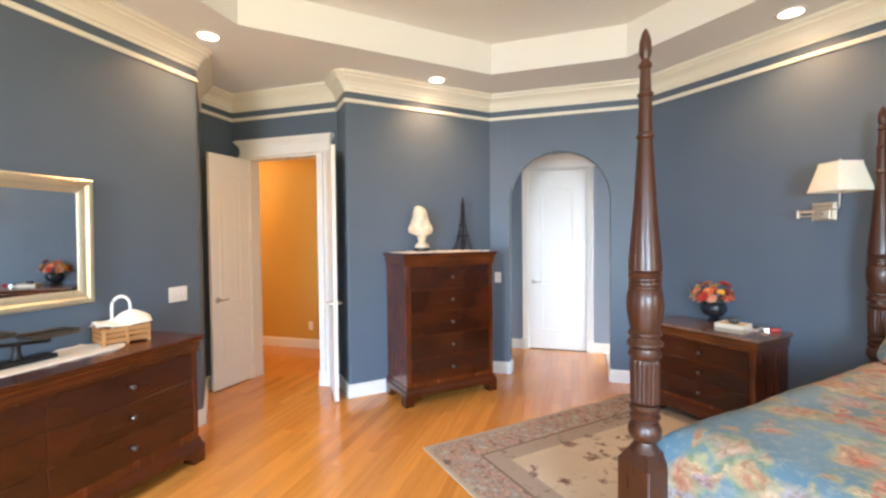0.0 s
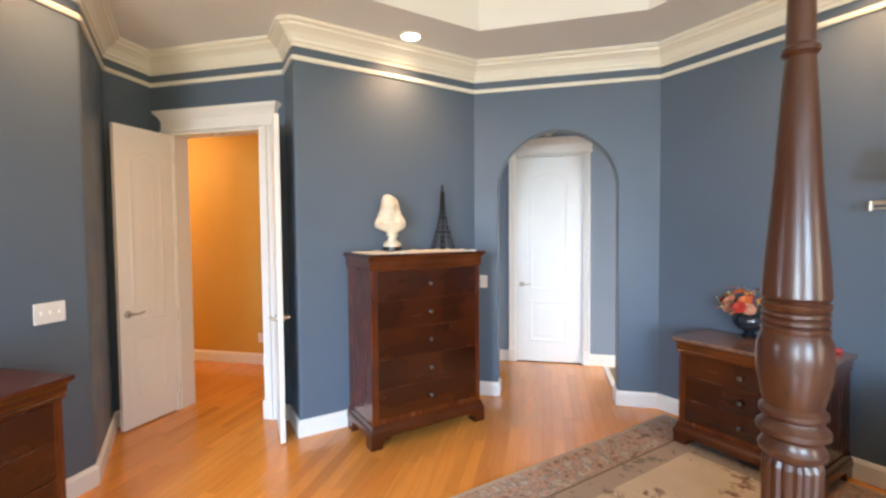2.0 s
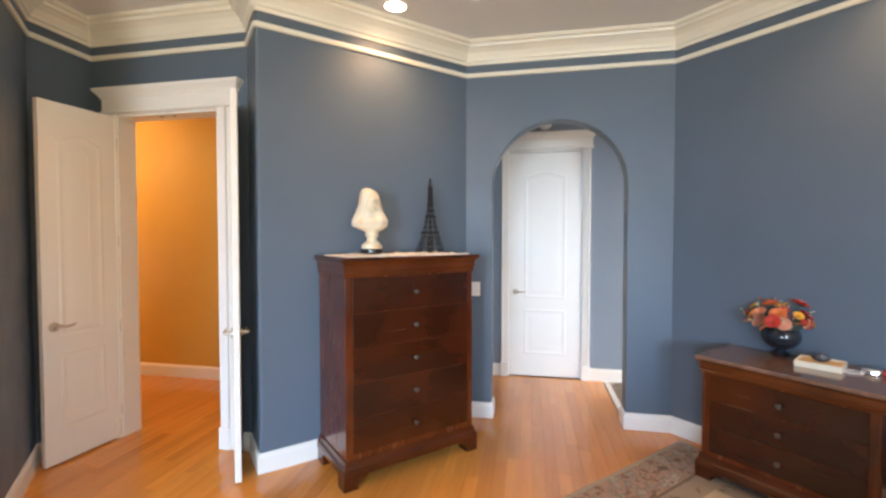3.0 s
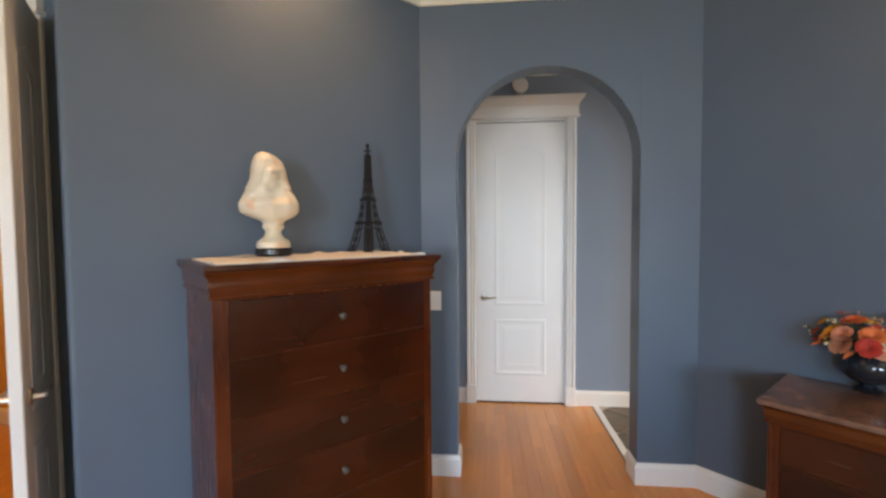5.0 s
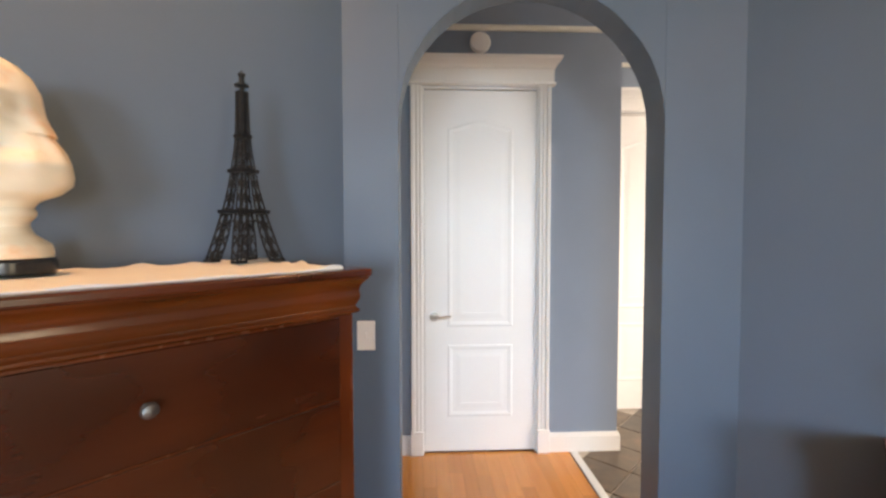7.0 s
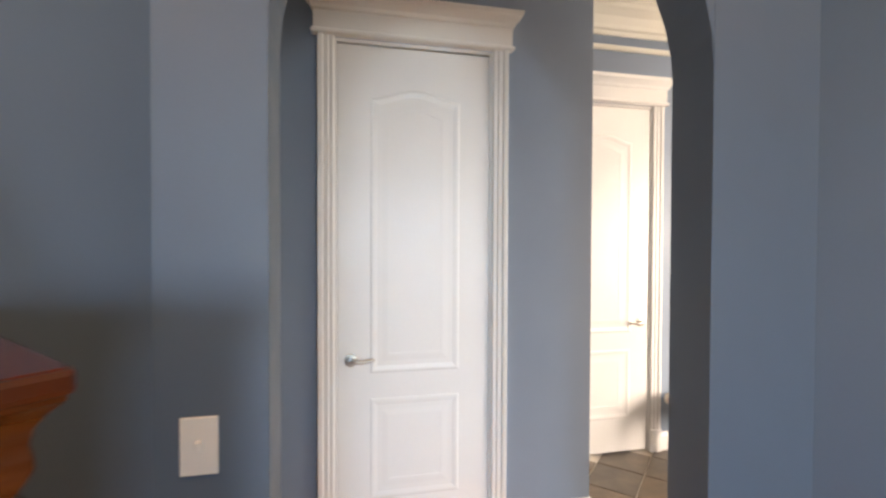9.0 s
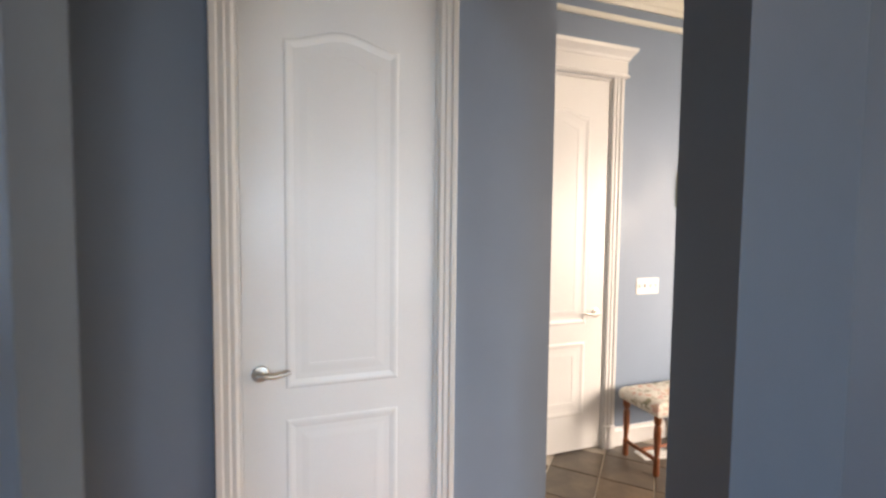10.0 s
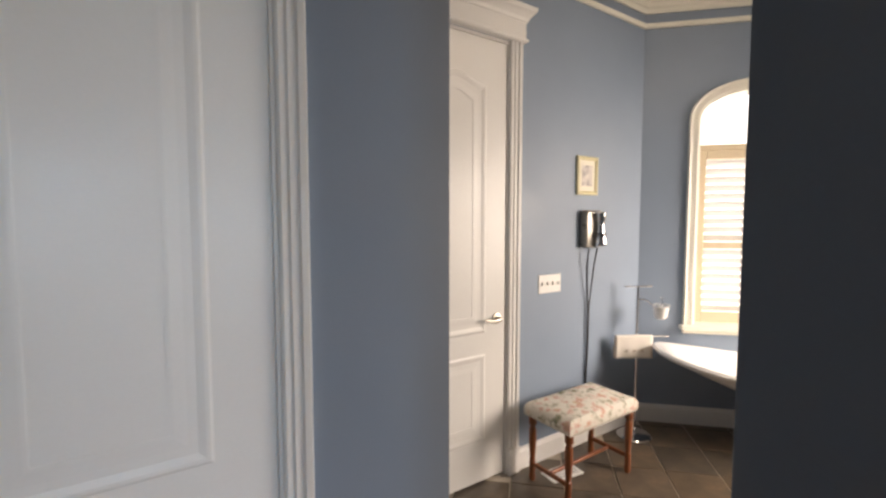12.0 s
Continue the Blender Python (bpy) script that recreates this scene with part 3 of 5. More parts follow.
U = Vector((1, -1)) / math.sqrt(2)
chest_mid = Vector((-1.125, 5.585))
dep = 0.53
cb = chest_mid + Vector((-1, 1)) / math.sqrt(2) * (dep - 0.005)
drawer_case("tall_chest_of_drawers", pose(cb.x, cb.y, 0, 0, 0, 45), 1.02, dep, 1.41, 1, 5, "tall dark mahogany chest of drawers with a runner on top", MAHOGANY, "", "chest of drawers", (0.5,), 0.207, 1.284)
drawer_case("nightstand", pose(1.287, 5.893, 0.012, 0, 0, -45), 0.89, 0.51, 0.775, 1, 3, "dark mahogany nightstand with a brown marble top beside the bed", MARBLE, "polished brown marble top", "nightstand", (0.5,), 0.175, 0.665, 0.10)
drawer_case("dresser", pose(-3.005, 3.07, 0, 0, 0, 90), 1.90, 0.50, 0.89, 2, 3, "wide dark mahogany dresser below the mirror", MAHOGANY, "", "dresser", (0.5,), 0.225, 0.775)

# rug
rug_c = Vector((-1.09, 4.568)) + Vector((1, 1)) / math.sqrt(2) * 1.26 + U * 1.85


def rug_material():
    m, nt, b = graph("rug_pile")
    tc = nt.nodes.new("ShaderNodeTexCoord")
    sep = nt.nodes.new("ShaderNodeSeparateXYZ")
    nt.links.new(tc.outputs["Object"], sep.inputs[0])
    dx = math_node(nt, "SUBTRACT", 1.85, math_node(nt, "ABSOLUTE", sep.outputs[0]))
    dy = math_node(nt, "SUBTRACT", 1.26, math_node(nt, "ABSOLUTE", sep.outputs[1]))
    edge = math_node(nt, "MINIMUM", dx, dy)
    vec = coords(nt)
    field = ramp(nt, noise_tex(nt, vec, 2.2, 3), [(0.35, (0.52, 0.40, 0.28)), (0.65, (0.60, 0.47, 0.34))])
    fl = noise_tex(nt, vec, 8.5, 5, 0.7)
    gate = noise_tex(nt, vec, 2.1, 2)
    spray = math_node(nt, "MULTIPLY", ramp(nt, fl, [(0.55, (0, 0, 0)), (0.60, (1, 1, 1))]), ramp(nt, gate, [(0.47, (0, 0, 0)), (0.53, (1, 1, 1))]))
    petals = ramp(nt, noise_tex(nt, vec, 21, 2), [(0.42, (0.16, 0.09, 0.07)), (0.5, (0.33, 0.17, 0.13)), (0.6, (0.24, 0.20, 0.13))])
    field = mix(nt, spray, field, petals)
    scroll = ramp(nt, noise_tex(nt, vec, 11, 4, 0.65), [(0.34, (0.15, 0.10, 0.08)), (0.42, (0.27, 0.17, 0.13)), (0.47, (0.50, 0.34, 0.26)), (0.52, (0.25, 0.17, 0.13)), (0.57, (0.31, 0.30, 0.27)), (0.62, (0.52, 0.42, 0.32)), (0.70, (0.22, 0.14, 0.11))])
    fleck = ramp(nt, noise_tex(nt, vec, 24, 3, 0.6), [(0.55, (0, 0, 0)), (0.62, (0.7, 0.7, 0.7))])
    border = mix(nt, fleck, scroll, (0.50, 0.26, 0.19))
    step = lambda at: math_node(nt, "GREATER_THAN", edge, at)
    col = mix(nt, step(0.03), (0.44, 0.35, 0.25), border)
    col = mix(nt, step(0.30), col, (0.20, 0.14, 0.10))
    col = mix(nt, step(0.32), col, mix(nt, ramp(nt, fl, [(0.56, (0, 0, 0)), (0.62, (1, 1, 1))]), (0.37, 0.28, 0.215), (0.19, 0.15, 0.115)))
    col = mix(nt, step(0.46), col, field)
    nt.links.new(col, b.inputs["Base Color"])
    b.inputs["Roughness"].default_value = 0.95
    bump(nt, b, noise_tex(nt, vec, 260, 2), 0.6, 0.003)
    return m


tagged(part("rug", box(-1.85, 1.85, -1.26, 1.26, 0.0, 0.012, 0.004), rug_material()), "cream rug with a brown floral border under the bed", "rug").matrix_basis = pose(rug_c.x, rug_c.y, 0.001, 0, 0, -45)

# ---- bed ----
FOOT = Vector((0.256, 3.50))
BED_W, BED_L = 1.64, 2.32
POST = [(0.052, 0.50), (0.050, 0.505), (0.036, 0.53), (0.034, 0.54), (0.050, 0.555), (0.056, 0.575), (0.056, 0.60), (0.046, 0.625), (0.040, 0.635), (0.050, 0.645), (0.052, 0.655), (0.042, 0.668), (0.050, 0.68), (0.052, 0.692), (0.046, 0.705)]
POST2 = [(0.044, 0.71), (0.048, 0.72), (0.050, 0.90), (0.046, 0.915)]
POST3 = [(0.044, 0.915), (0.054, 0.925), (0.056, 0.935), (0.048, 0.95), (0.048, 0.957), (0.060, 0.968), (0.060, 0.978), (0.050, 0.99), (0.048, 0.997), (0.056, 1.006), (0.056, 1.014), (0.048, 1.024), (0.050, 1.03), (0.060, 1.10), (0.063, 1.15), (0.060, 1.20), (0.054, 1.222),
         (0.056, 1.228), (0.056, 1.236), (0.052, 1.242), (0.056, 1.248), (0.056, 1.256), (0.052, 1.262), (0.056, 1.268), (0.056, 1.276), (0.052, 1.282), (0.056, 1.288), (0.058, 1.300), (0.052, 1.308), (0.058, 1.318),
         (0.057, 1.40), (0.052, 1.55), (0.044, 1.75), (0.037, 1.885), (0.035, 1.90), (0.046, 1.91), (0.046, 1.922), (0.036, 1.932), (0.036, 1.945), (0.033, 2.08), (0.032, 2.095), (0.041, 2.105), (0.041, 2.115), (0.030, 2.127),
         (0.026, 2.24), (0.025, 2.255), (0.034, 2.265), (0.034, 2.275), (0.024, 2.29), (0.020, 2.30), (0.030, 2.325), (0.033, 2.35), (0.030, 2.385), (0.018, 2.42), (0.006, 2.44)]

HEIGHTS = ((0.0, 0.0), (0.46, 0.665), (0.50, 0.71), (0.705, 0.893), (0.915, 1.07), (1.03, 1.192), (1.222, 1.344), (1.308, 1.411), (1.915, 1.935), (2.11, 2.095), (2.265, 2.20), (2.44, 2.345))


def fitted(profile):
    zs = [z for _, z in profile]
    grow = lambda z: float(np.interp(z, (0.9, 1.31, 1.55, 1.90, 2.45), (1.14, 1.12, 0.92, 0.76, 0.72)))
    rise = lambda z: float(np.interp(z, [h[0] for h in HEIGHTS], [h[1] for h in HEIGHTS]))
    return [(r * grow(z), 1.553 + (rise(z) - 1.553) * 1.035 - 0.012) for r, z in profile]


def bed_post(parent, x, y):
    p = part("post", lathe(fitted(POST3), 28, center=(x, y)), POSTWOOD, parent, "turned dark wood bed post", True)
    part("square_base", box(x - 0.075, x + 0.075, y - 0.075, y + 0.075, 0.0, 0.624, 0.006), POSTWOOD, p)
    bm = bmesh.new()
    lo = [bm.verts.new((x + a * 0.073, y + b * 0.073, 0.624)) for a, b in ((-1, -1), (1, -1), (1, 1), (-1, 1))]
    hi = [bm.verts.new((x + a * 0.046, y + b * 0.046, 0.670)) for a, b in ((-1, -1), (1, -1), (1, 1), (-1, 1))]
    for i in range(4):
        bm.faces.new((lo[i], lo[(i + 1) % 4], hi[(i + 1) % 4], hi[i]))
    bm.faces.new(lo)
    bm.faces.new(hi)
    part("chamfer_cap", bm, POSTWOOD, p)
    part("lower_turning", lathe(fitted(POST), 28, center=(x, y)), POSTWOOD, p, "", True)
    part("fluted_column", lathe(fitted(POST2), 96, center=(x, y), wave=lambda a, z: 1 - 0.07 * max(0, math.cos(a * 16)) ), POSTWOOD, p)
    return p


bed = thing("four_poster_bed", pose(FOOT.x, FOOT.y, 0.012, 0, 0, -45), "dark wood four poster bed with turned posts on the rug", "bed")
for px in (0, BED_W):
    for py in (0, BED_L):
        bed_post(bed, px, py)
for px in (0, BED_W):
    part("side_rail", box(px - 0.015, px + 0.015, 0.05, BED_L - 0.05, 0.20, 0.40, 0.004), POSTWOOD, bed)
part("foot_rail", box(0.06, BED_W - 0.06, -0.015, 0.015, 0.20, 0.44, 0.004), POSTWOOD, bed)
bm = bmesh.new()
hb = [(0.05, 0.35)] + [(0.05 + (BED_W - 0.10) * i / 20, 1.15 + 0.22 * math.sin(math.pi * i / 20)) for i in range(21)] + [(BED_W - 0.05, 0.35)]
lo = [bm.verts.new((x, BED_L - 0.015, z)) for x, z in hb]
hi = [bm.verts.new((x, BED_L + 0.015, z)) for x, z in hb]
for i in range(len(hb)):
    bm.faces.new((lo[i], lo[(i + 1) % len(hb)], hi[(i + 1) % len(hb)], hi[i]))
bm.faces.new(lo)
bm.faces.new(hi)
part("headboard", bm, POSTWOOD, bed)
part("mattress", box(0.06, BED_W - 0.06, 0.07, BED_L - 0.05, 0.33, 0.66, 0.10, seg=4), plain("ticking", (0.7, 0.68, 0.62), 0.9), bed)


def quilt_material():
    """Loose painted bouquets on light blue: each cell is a bloom with a warm heart, ringed by cream, pink and green."""
    m, nt, b = graph("floral_quilt")
    vec = coords(nt)
    wob = node(nt, "TexNoise", Scale=9.0, Detail=3)
    nt.links.new(vec, wob.inputs["Vector"])
    warp = nt.nodes.new("ShaderNodeVectorMath")
    warp.operation = "MULTIPLY_ADD"
    nt.links.new(wob.outputs["Color"], warp.inputs[0])
    warp.inputs[1].default_value = (0.17, 0.17, 0.17)
    nt.links.new(vec, warp.inputs[2])
    base = ramp(nt, noise_tex(nt, vec, 2.2, 3), [(0.35, (0.12, 0.26, 0.36)), (0.65, (0.22, 0.34, 0.39))])
    col = base
    for scale, gate_scale, lo in ((5.0, 1.9, 0.44), (9.5, 3.0, 0.46)):
        v = node(nt, "TexVoronoi", Scale=scale)
        nt.links.new(warp.outputs[0], v.inputs["Vector"])
        sep = nt.nodes.new("ShaderNodeSeparateColor")
        nt.links.new(v.outputs["Color"], sep.inputs[0])
        outer = ramp(nt, sep.outputs[0], [(0.0, (0.62, 0.20, 0.13)), (0.25, (0.74, 0.42, 0.24)), (0.5, (0.72, 0.58, 0.36)), (0.75, (0.62, 0.30, 0.27)), (1.0, (0.44, 0.40, 0.44))])
        heart = ramp(nt, sep.outputs[1], [(0.0, (0.52, 0.06, 0.06)), (0.4, (0.70, 0.16, 0.08)), (0.7, (0.76, 0.52, 0.16)), (1.0, (0.60, 0.10, 0.12))])
        bloom = mix(nt, ramp(nt, v.outputs["Distance"], [(0.16, (0, 0, 0)), (0.30, (1, 1, 1))]), heart, outer)
        petal = ramp(nt, noise_tex(nt, warp.outputs[0], scale * 4.5, 3, 0.6), [(0.38, (0.62, 0.52, 0.46)), (0.55, (1.0, 1.0, 1.0)), (0.66, (1.22, 1.25, 1.2))])
        bloom = mix(nt, 1.0, bloom, petal, "MULTIPLY")
        inside = ramp(nt, v.outputs["Distance"], [(0.42, (1, 1, 1)), (0.56, (0, 0, 0))])
        near = ramp(nt, v.outputs["Distance"], [(0.55, (1, 1, 1)), (0.70, (0, 0, 0))])
        gate = ramp(nt, noise_tex(nt, vec, gate_scale, 2), [(lo, (0, 0, 0)), (lo + 0.05, (1, 1, 1))])
        leaf = ramp(nt, noise_tex(nt, vec, 18, 3), [(0.40, (0.52, 0.50, 0.26)), (0.6, (0.20, 0.30, 0.17))])
        col = mix(nt, math_node(nt, "MULTIPLY", math_node(nt, "MULTIPLY", near, gate), 0.75), col, leaf)
        col = mix(nt, math_node(nt, "MULTIPLY", inside, gate), col, bloom)
    col = mix(nt, ramp(nt, noise_tex(nt, vec, 30, 4, 0.7), [(0.5, (0, 0, 0)), (0.75, (0.5, 0.5, 0.5))]), col, (0.62, 0.56, 0.46))
    col = mix(nt, 1.0, col, (0.70, 0.68, 0.68), "MULTIPLY")
    nt.links.new(col, b.inputs["Base Color"])
    b.inputs["Roughness"].default_value = 0.85
    b.inputs["Sheen Weight"].default_value = 0.1
    bump(nt, b, noise_tex(nt, vec, 30, 4), 0.4, 0.004)
    return m


def quilt():
    bm = bmesh.new()
    nx, ny = 64, 76
    x0, x1, y0, y1 = -0.10, BED_W + 0.10, 0.00, BED_L - 0.42
    grid = []
    for j in range(ny + 1):
        row = []
        for i in range(nx + 1):
            u, v = i / nx, j / ny
            # a flat sheet that turns down past the edges
            su = (u - 0.5) * (BED_W + 1.0)
            sv = v * (BED_L + 0.10)
            half = BED_W / 2 - 0.135
            drop = 0.0
            x, y = su, sv - 0.42 + 0.0
            r = 0.15
            if abs(su) > half:
                e = abs(su) - half
                ang = min(e / r, math.pi / 2)
                x = math.copysign(half + r * math.sin(ang), su)
                drop += r * (1 - math.cos(ang)) + max(0, e - r * math.pi / 2)
            edge_y = 0.19
            if y < edge_y:
                e = edge_y - y
                ang = min(e / r, math.pi / 2)
                y = edge_y - r * math.sin(ang)
                drop = max(drop, r * (1 - math.cos(ang)) + max(0, e - r * math.pi / 2)) if abs(su) > half else drop + r * (1 - math.cos(ang)) + max(0, e - r * math.pi / 2)
            z = 0.765 - min(drop, 0.52)
            q = noise.noise(Vector((su * 3, sv * 3, 1.0)))
            z += q * 0.014 + noise.noise(Vector((su * 11, sv * 9, 4))) * 0.004
            fold = 0.012 * math.sin(14 * sv + 3 * q) * min(1, drop * 4)
            x += math.copysign(fold, su) if abs(su) > half else 0
            row.append(bm.verts.new((x + BED_W / 2, y, z)))
        grid.append(row)
    for j in range(ny):
        for i in range(nx):
            bm.faces.new((grid[j][i], grid[j][i + 1], grid[j + 1][i + 1], grid[j + 1][i]))
    return bm


QUILT = quilt_material()
q = thing("quilt", bed.matrix_basis, "light blue quilt with red and cream flowers spread over the bed", "quilt")
cover = part("cover", quilt(), QUILT, q, "", True)
sol = cover.modifiers.new("thickness", "SOLIDIFY")
sol.thickness, sol.offset = 0.018, -1
part("piping", tube([(-0.0 + BED_W / 2 - 0.66 + 1.32 * i / 20, 0.046 - 0.006, 0.30 + 0.006 * math.sin(i * 1.3)) for i in range(21)], 0.007, 6), QUILT, q, "", True)
for k, px in enumerate((0.42, 1.20)):
    bm = bmesh.new()
    bmesh.ops.create_uvsphere(bm, u_segments=32, v_segments=20, radius=1)
    for v in bm.verts:
        x, y, z = v.co
        sx = math.copysign(abs(x) ** 0.55, x)
        sy = math.copysign(abs(y) ** 0.55, y)
        v.co = (sx * 0.34, sy * 0.23, z * 0.10 * (1 - 0.45 * max(abs(sx), abs(sy)) ** 4) + noise.noise(Vector((x * 3, y * 3, k))) * 0.012)
    p = thing("pillow", bed.matrix_basis @ pose(px, BED_L - 0.22, 0.86, 28, 0, 0), "plump pillow in the floral bedding at the headboard", "pillow", "pillows on the bed")
    part("pillow_case", bm, QUILT, p, "", True)

# ---- mirror ----
mir = thing("wall_mirror", pose(-3.020, 3.065, 1.55, 1.0, 0, 90), "rectangular mirror in a pale silver gilt frame above the dresser", "mirror")
mw, mh = 0.565, 0.393
GILT = plain("silver_gilt", (0.72, 0.64, 0.46), 0.33, 0.1, 6, 60, 0.2, metal=0.75)
fp = [(0, 0), (0, 0.030), (-0.012, 0.040), (-0.030, 0.038), (-0.045, 0.026), (-0.065, 0.022), (-0.078, 0.018), (-0.088, 0.014), (-0.088, 0)]
bm = sweep([(-mw, -mh), (mw, -mh), (mw, mh), (-mw, mh)], fp, 1, True)
bm.transform(Matrix(((1, 0, 0, 0), (0, 0, -1, 0), (0, 1, 0, 0), (0, 0, 0, 1))))
part("frame", bm, GILT, mir)
mm, mnt, mb = graph("mirror_silver")
mb.inputs["Metallic"].default_value, mb.inputs["Roughness"].default_value, mb.inputs["Base Color"].default_value = 1, 0.01, (0.88, 0.9, 0.9, 1)
part("mirror_glass", box(-mw + 0.08, mw - 0.08, -0.012, -0.006, -mh + 0.08, mh - 0.08), mm, mir)


def switch_plate(name, m, w, h, gangs, label):
    s = thing(name, m, label, "switch" if "switch" in name else "outlet")
    part("plate", box(-w / 2, w / 2, -0.006, 0, -h / 2, h / 2, 0.002), PLASTIC, s)
    for i in range(gangs):
        x = (i - (gangs - 1) / 2) * 0.046
        part("toggle", box(x - 0.005, x + 0.005, -0.016, -0.004, -0.008, 0.012, 0.0015), PLASTIC, s)
    return s


switch_plate("light_switch", pose(-3.03, 4.277, 1.126, 0, 0, 90), 0.165, 0.118, 3, "white three-gang switch plate on the blue wall")
switch_plate("light_switch", pose(-0.858, 6.518, 1.093), 0.072, 0.118, 1, "white single switch plate beside the arch")
switch_plate("light_switch", pose(1.887, BY, 1.10), 0.195, 0.112, 4, "white four-gang switch plate in the bathroom")
switch_plate("wall_outlet", pose(-3.61, 6.95, 0.32), 0.07, 0.115, 0, "white wall outlet in the passage")

# downlights
GLOW = bpy.data.materials.new("lamp_glow")
GLOW.use_nodes = True
gb = GLOW.node_tree.nodes["Principled BSDF"]
gb.inputs["Emission Color"].default_value, gb.inputs["Emission Strength"].default_value = (1, 0.93, 0.8, 1), 6.0
for sx, sy in SPOTS:
    dl = thing("recessed_downlight", pose(sx, sy, CEIL_Z), "round white recessed ceiling light, switched on", "ceiling light", "recessed ceiling lights")
    bm = sweep([(0.075 * math.cos(-2 * math.pi * i / 24), 0.075 * math.sin(-2 * math.pi * i / 24)) for i in range(24)], [(0, -0.001), (0, -0.010), (-0.018, -0.006), (-0.022, -0.001)], 1, True)
    part("trim_ring", bm, PLASTIC, dl)
    part("lens", lathe([(0.074, -0.004), (0.074, -0.001)], 24), GLOW, dl)

sm = thing("smoke_detector", pose(-0.255, 7.69, 2.744), "round white smoke detector above the hall door", "smoke detector")
bm = lathe([(0.068, 0), (0.068, 0.018), (0.060, 0.032), (0.02, 0.036), (0.0, 0.036)], 28)
bm.transform(Matrix.Rotation(radians(90), 4, "X"))
part("housing", bm, PLASTIC, sm, "", True)


# ---- small furnishings ----
CLOTH = plain("white_linen", (0.80, 0.75, 0.68), 0.9, 0.03, 6, 300, 0.4)
MARBLE_WHITE, awt, awb = graph("cream_alabaster")
awt.links.new(ramp(awt, noise_tex(awt, coords(awt), 9, 4), [(0.35, (0.76, 0.66, 0.50)), (0.55, (0.80, 0.70, 0.55)), (0.68, (0.78, 0.48, 0.28))]), awb.inputs["Base Color"])
awb.inputs["Roughness"].default_value, awb.inputs["Subsurface Weight"].default_value = 0.42, 0.0
BLACKSTONE = plain("black_stone", (0.012, 0.012, 0.013), 0.2, 0.1, 9, 60, 0.0)


def runner(name, m, outline, label, droop=0.0, sag=0.02):
    """A thin cloth with a softly waved edge, lying on a top."""
    r = thing(name, m, label, "table runner")
    bm = bmesh.new()
    n = len(outline)
    ring = []
    for k, (scale, dz) in enumerate(((0.0, 0.004), (0.5, 0.004), (0.86, 0.004), (0.95, 0.0045), (1.0, 0.003))):
        row = []
        for i, (x, y) in enumerate(outline):
            w = noise.noise(Vector((x * 16, y * 16, k * 0.3))) * (0, 0, 0.002, 0.010, 0.022)[k]
            row.append(bm.verts.new((x * scale, y * scale, dz + max(0, w))))
        ring.append(row)
    for a, b in zip(ring[1:], ring[2:]):
        for i in range(n):
            bm.faces.new((a[i], a[(i + 1) % n], b[(i + 1) % n], b[i]))
    bm.faces.new(ring[1])
    for v in ring[0]:
        bm.verts.remove(v)
    low = [bm.verts.new((v.co.x, v.co.y, 0.0005)) for v in ring[-1]]
    for i in range(n):
        bm.faces.new((ring[-1][i], ring[-1][(i + 1) % n], low[(i + 1) % n], low[i]))
    bm.faces.new(low)
    part("cloth", bm, CLOTH, r, "", True)
    return r


def rounded(hx, hy, r, steps=8, scallop=0.0, count=0):
    pts = []
    for cx, cy, a0 in ((hx - r, hy - r, 0), (-hx + r, hy - r, 90), (-hx + r, -hy + r, 180), (hx - r, -hy + r, 270)):
        for i in range(steps + 1):
            a = radians(a0 + 90 * i / steps)
            pts.append((cx + r * math.cos(a), cy + r * math.sin(a)))
    dense = []
    for p, q in zip(pts, pts[1:] + pts[:1]):
        d = math.dist(p, q)
        k = max(1, int(d / 0.02))
        dense += [(p[0] + (q[0] - p[0]) * i / k, p[1] + (q[1] - p[1]) * i / k) for i in range(k)]
    return [(x * (1 + scallop * math.sin(i * 1.1)), y * (1 + scallop * math.sin(i * 1.1))) for i, (x, y) in enumerate(dense)]


CH = pose(cb.x, cb.y, 1.41, 0, 0, 45)
runner("chest_runner", CH @ pose(-0.01, -0.275, 0), rounded(0.455, 0.225, 0.02, 3, 0.006), "white linen runner with a scalloped edge on the tall chest")

# bust, one mesh
bm = bmesh.new()
prof = [(0.033, 0, 0.080, 0.074), (0.045, 0, 0.081, 0.075), (0.060, 0, 0.077, 0.071), (0.068, 0, 0.064, 0.060), (0.080, 0, 0.046, 0.045), (0.096, 0, 0.037, 0.037), (0.108, 0, 0.040, 0.040), (0.116, 0, 0.051, 0.046), (0.126, 0, 0.052, 0.046),
        (0.133, 0, 0.046, 0.042), (0.148, 0, 0.058, 0.050), (0.161, -0.004, 0.098, 0.064), (0.180, -0.013, 0.134, 0.072), (0.198, -0.014, 0.142, 0.076), (0.222, -0.014, 0.142, 0.078), (0.250, -0.012, 0.125, 0.080), (0.282, -0.013, 0.100, 0.080),
        (0.320, -0.012, 0.082, 0.078), (0.364, -0.014, 0.075, 0.078), (0.396, -0.018, 0.064, 0.070), (0.416, -0.024, 0.048, 0.056), (0.429, -0.030, 0.030, 0.036), (0.436, -0.034, 0.008, 0.010)]
hump = lambda v, at, width: math.exp(-((v - at) / width) ** 2)
zs = [p[0] for p in prof]
rings, ns, nz = [], 80, 96
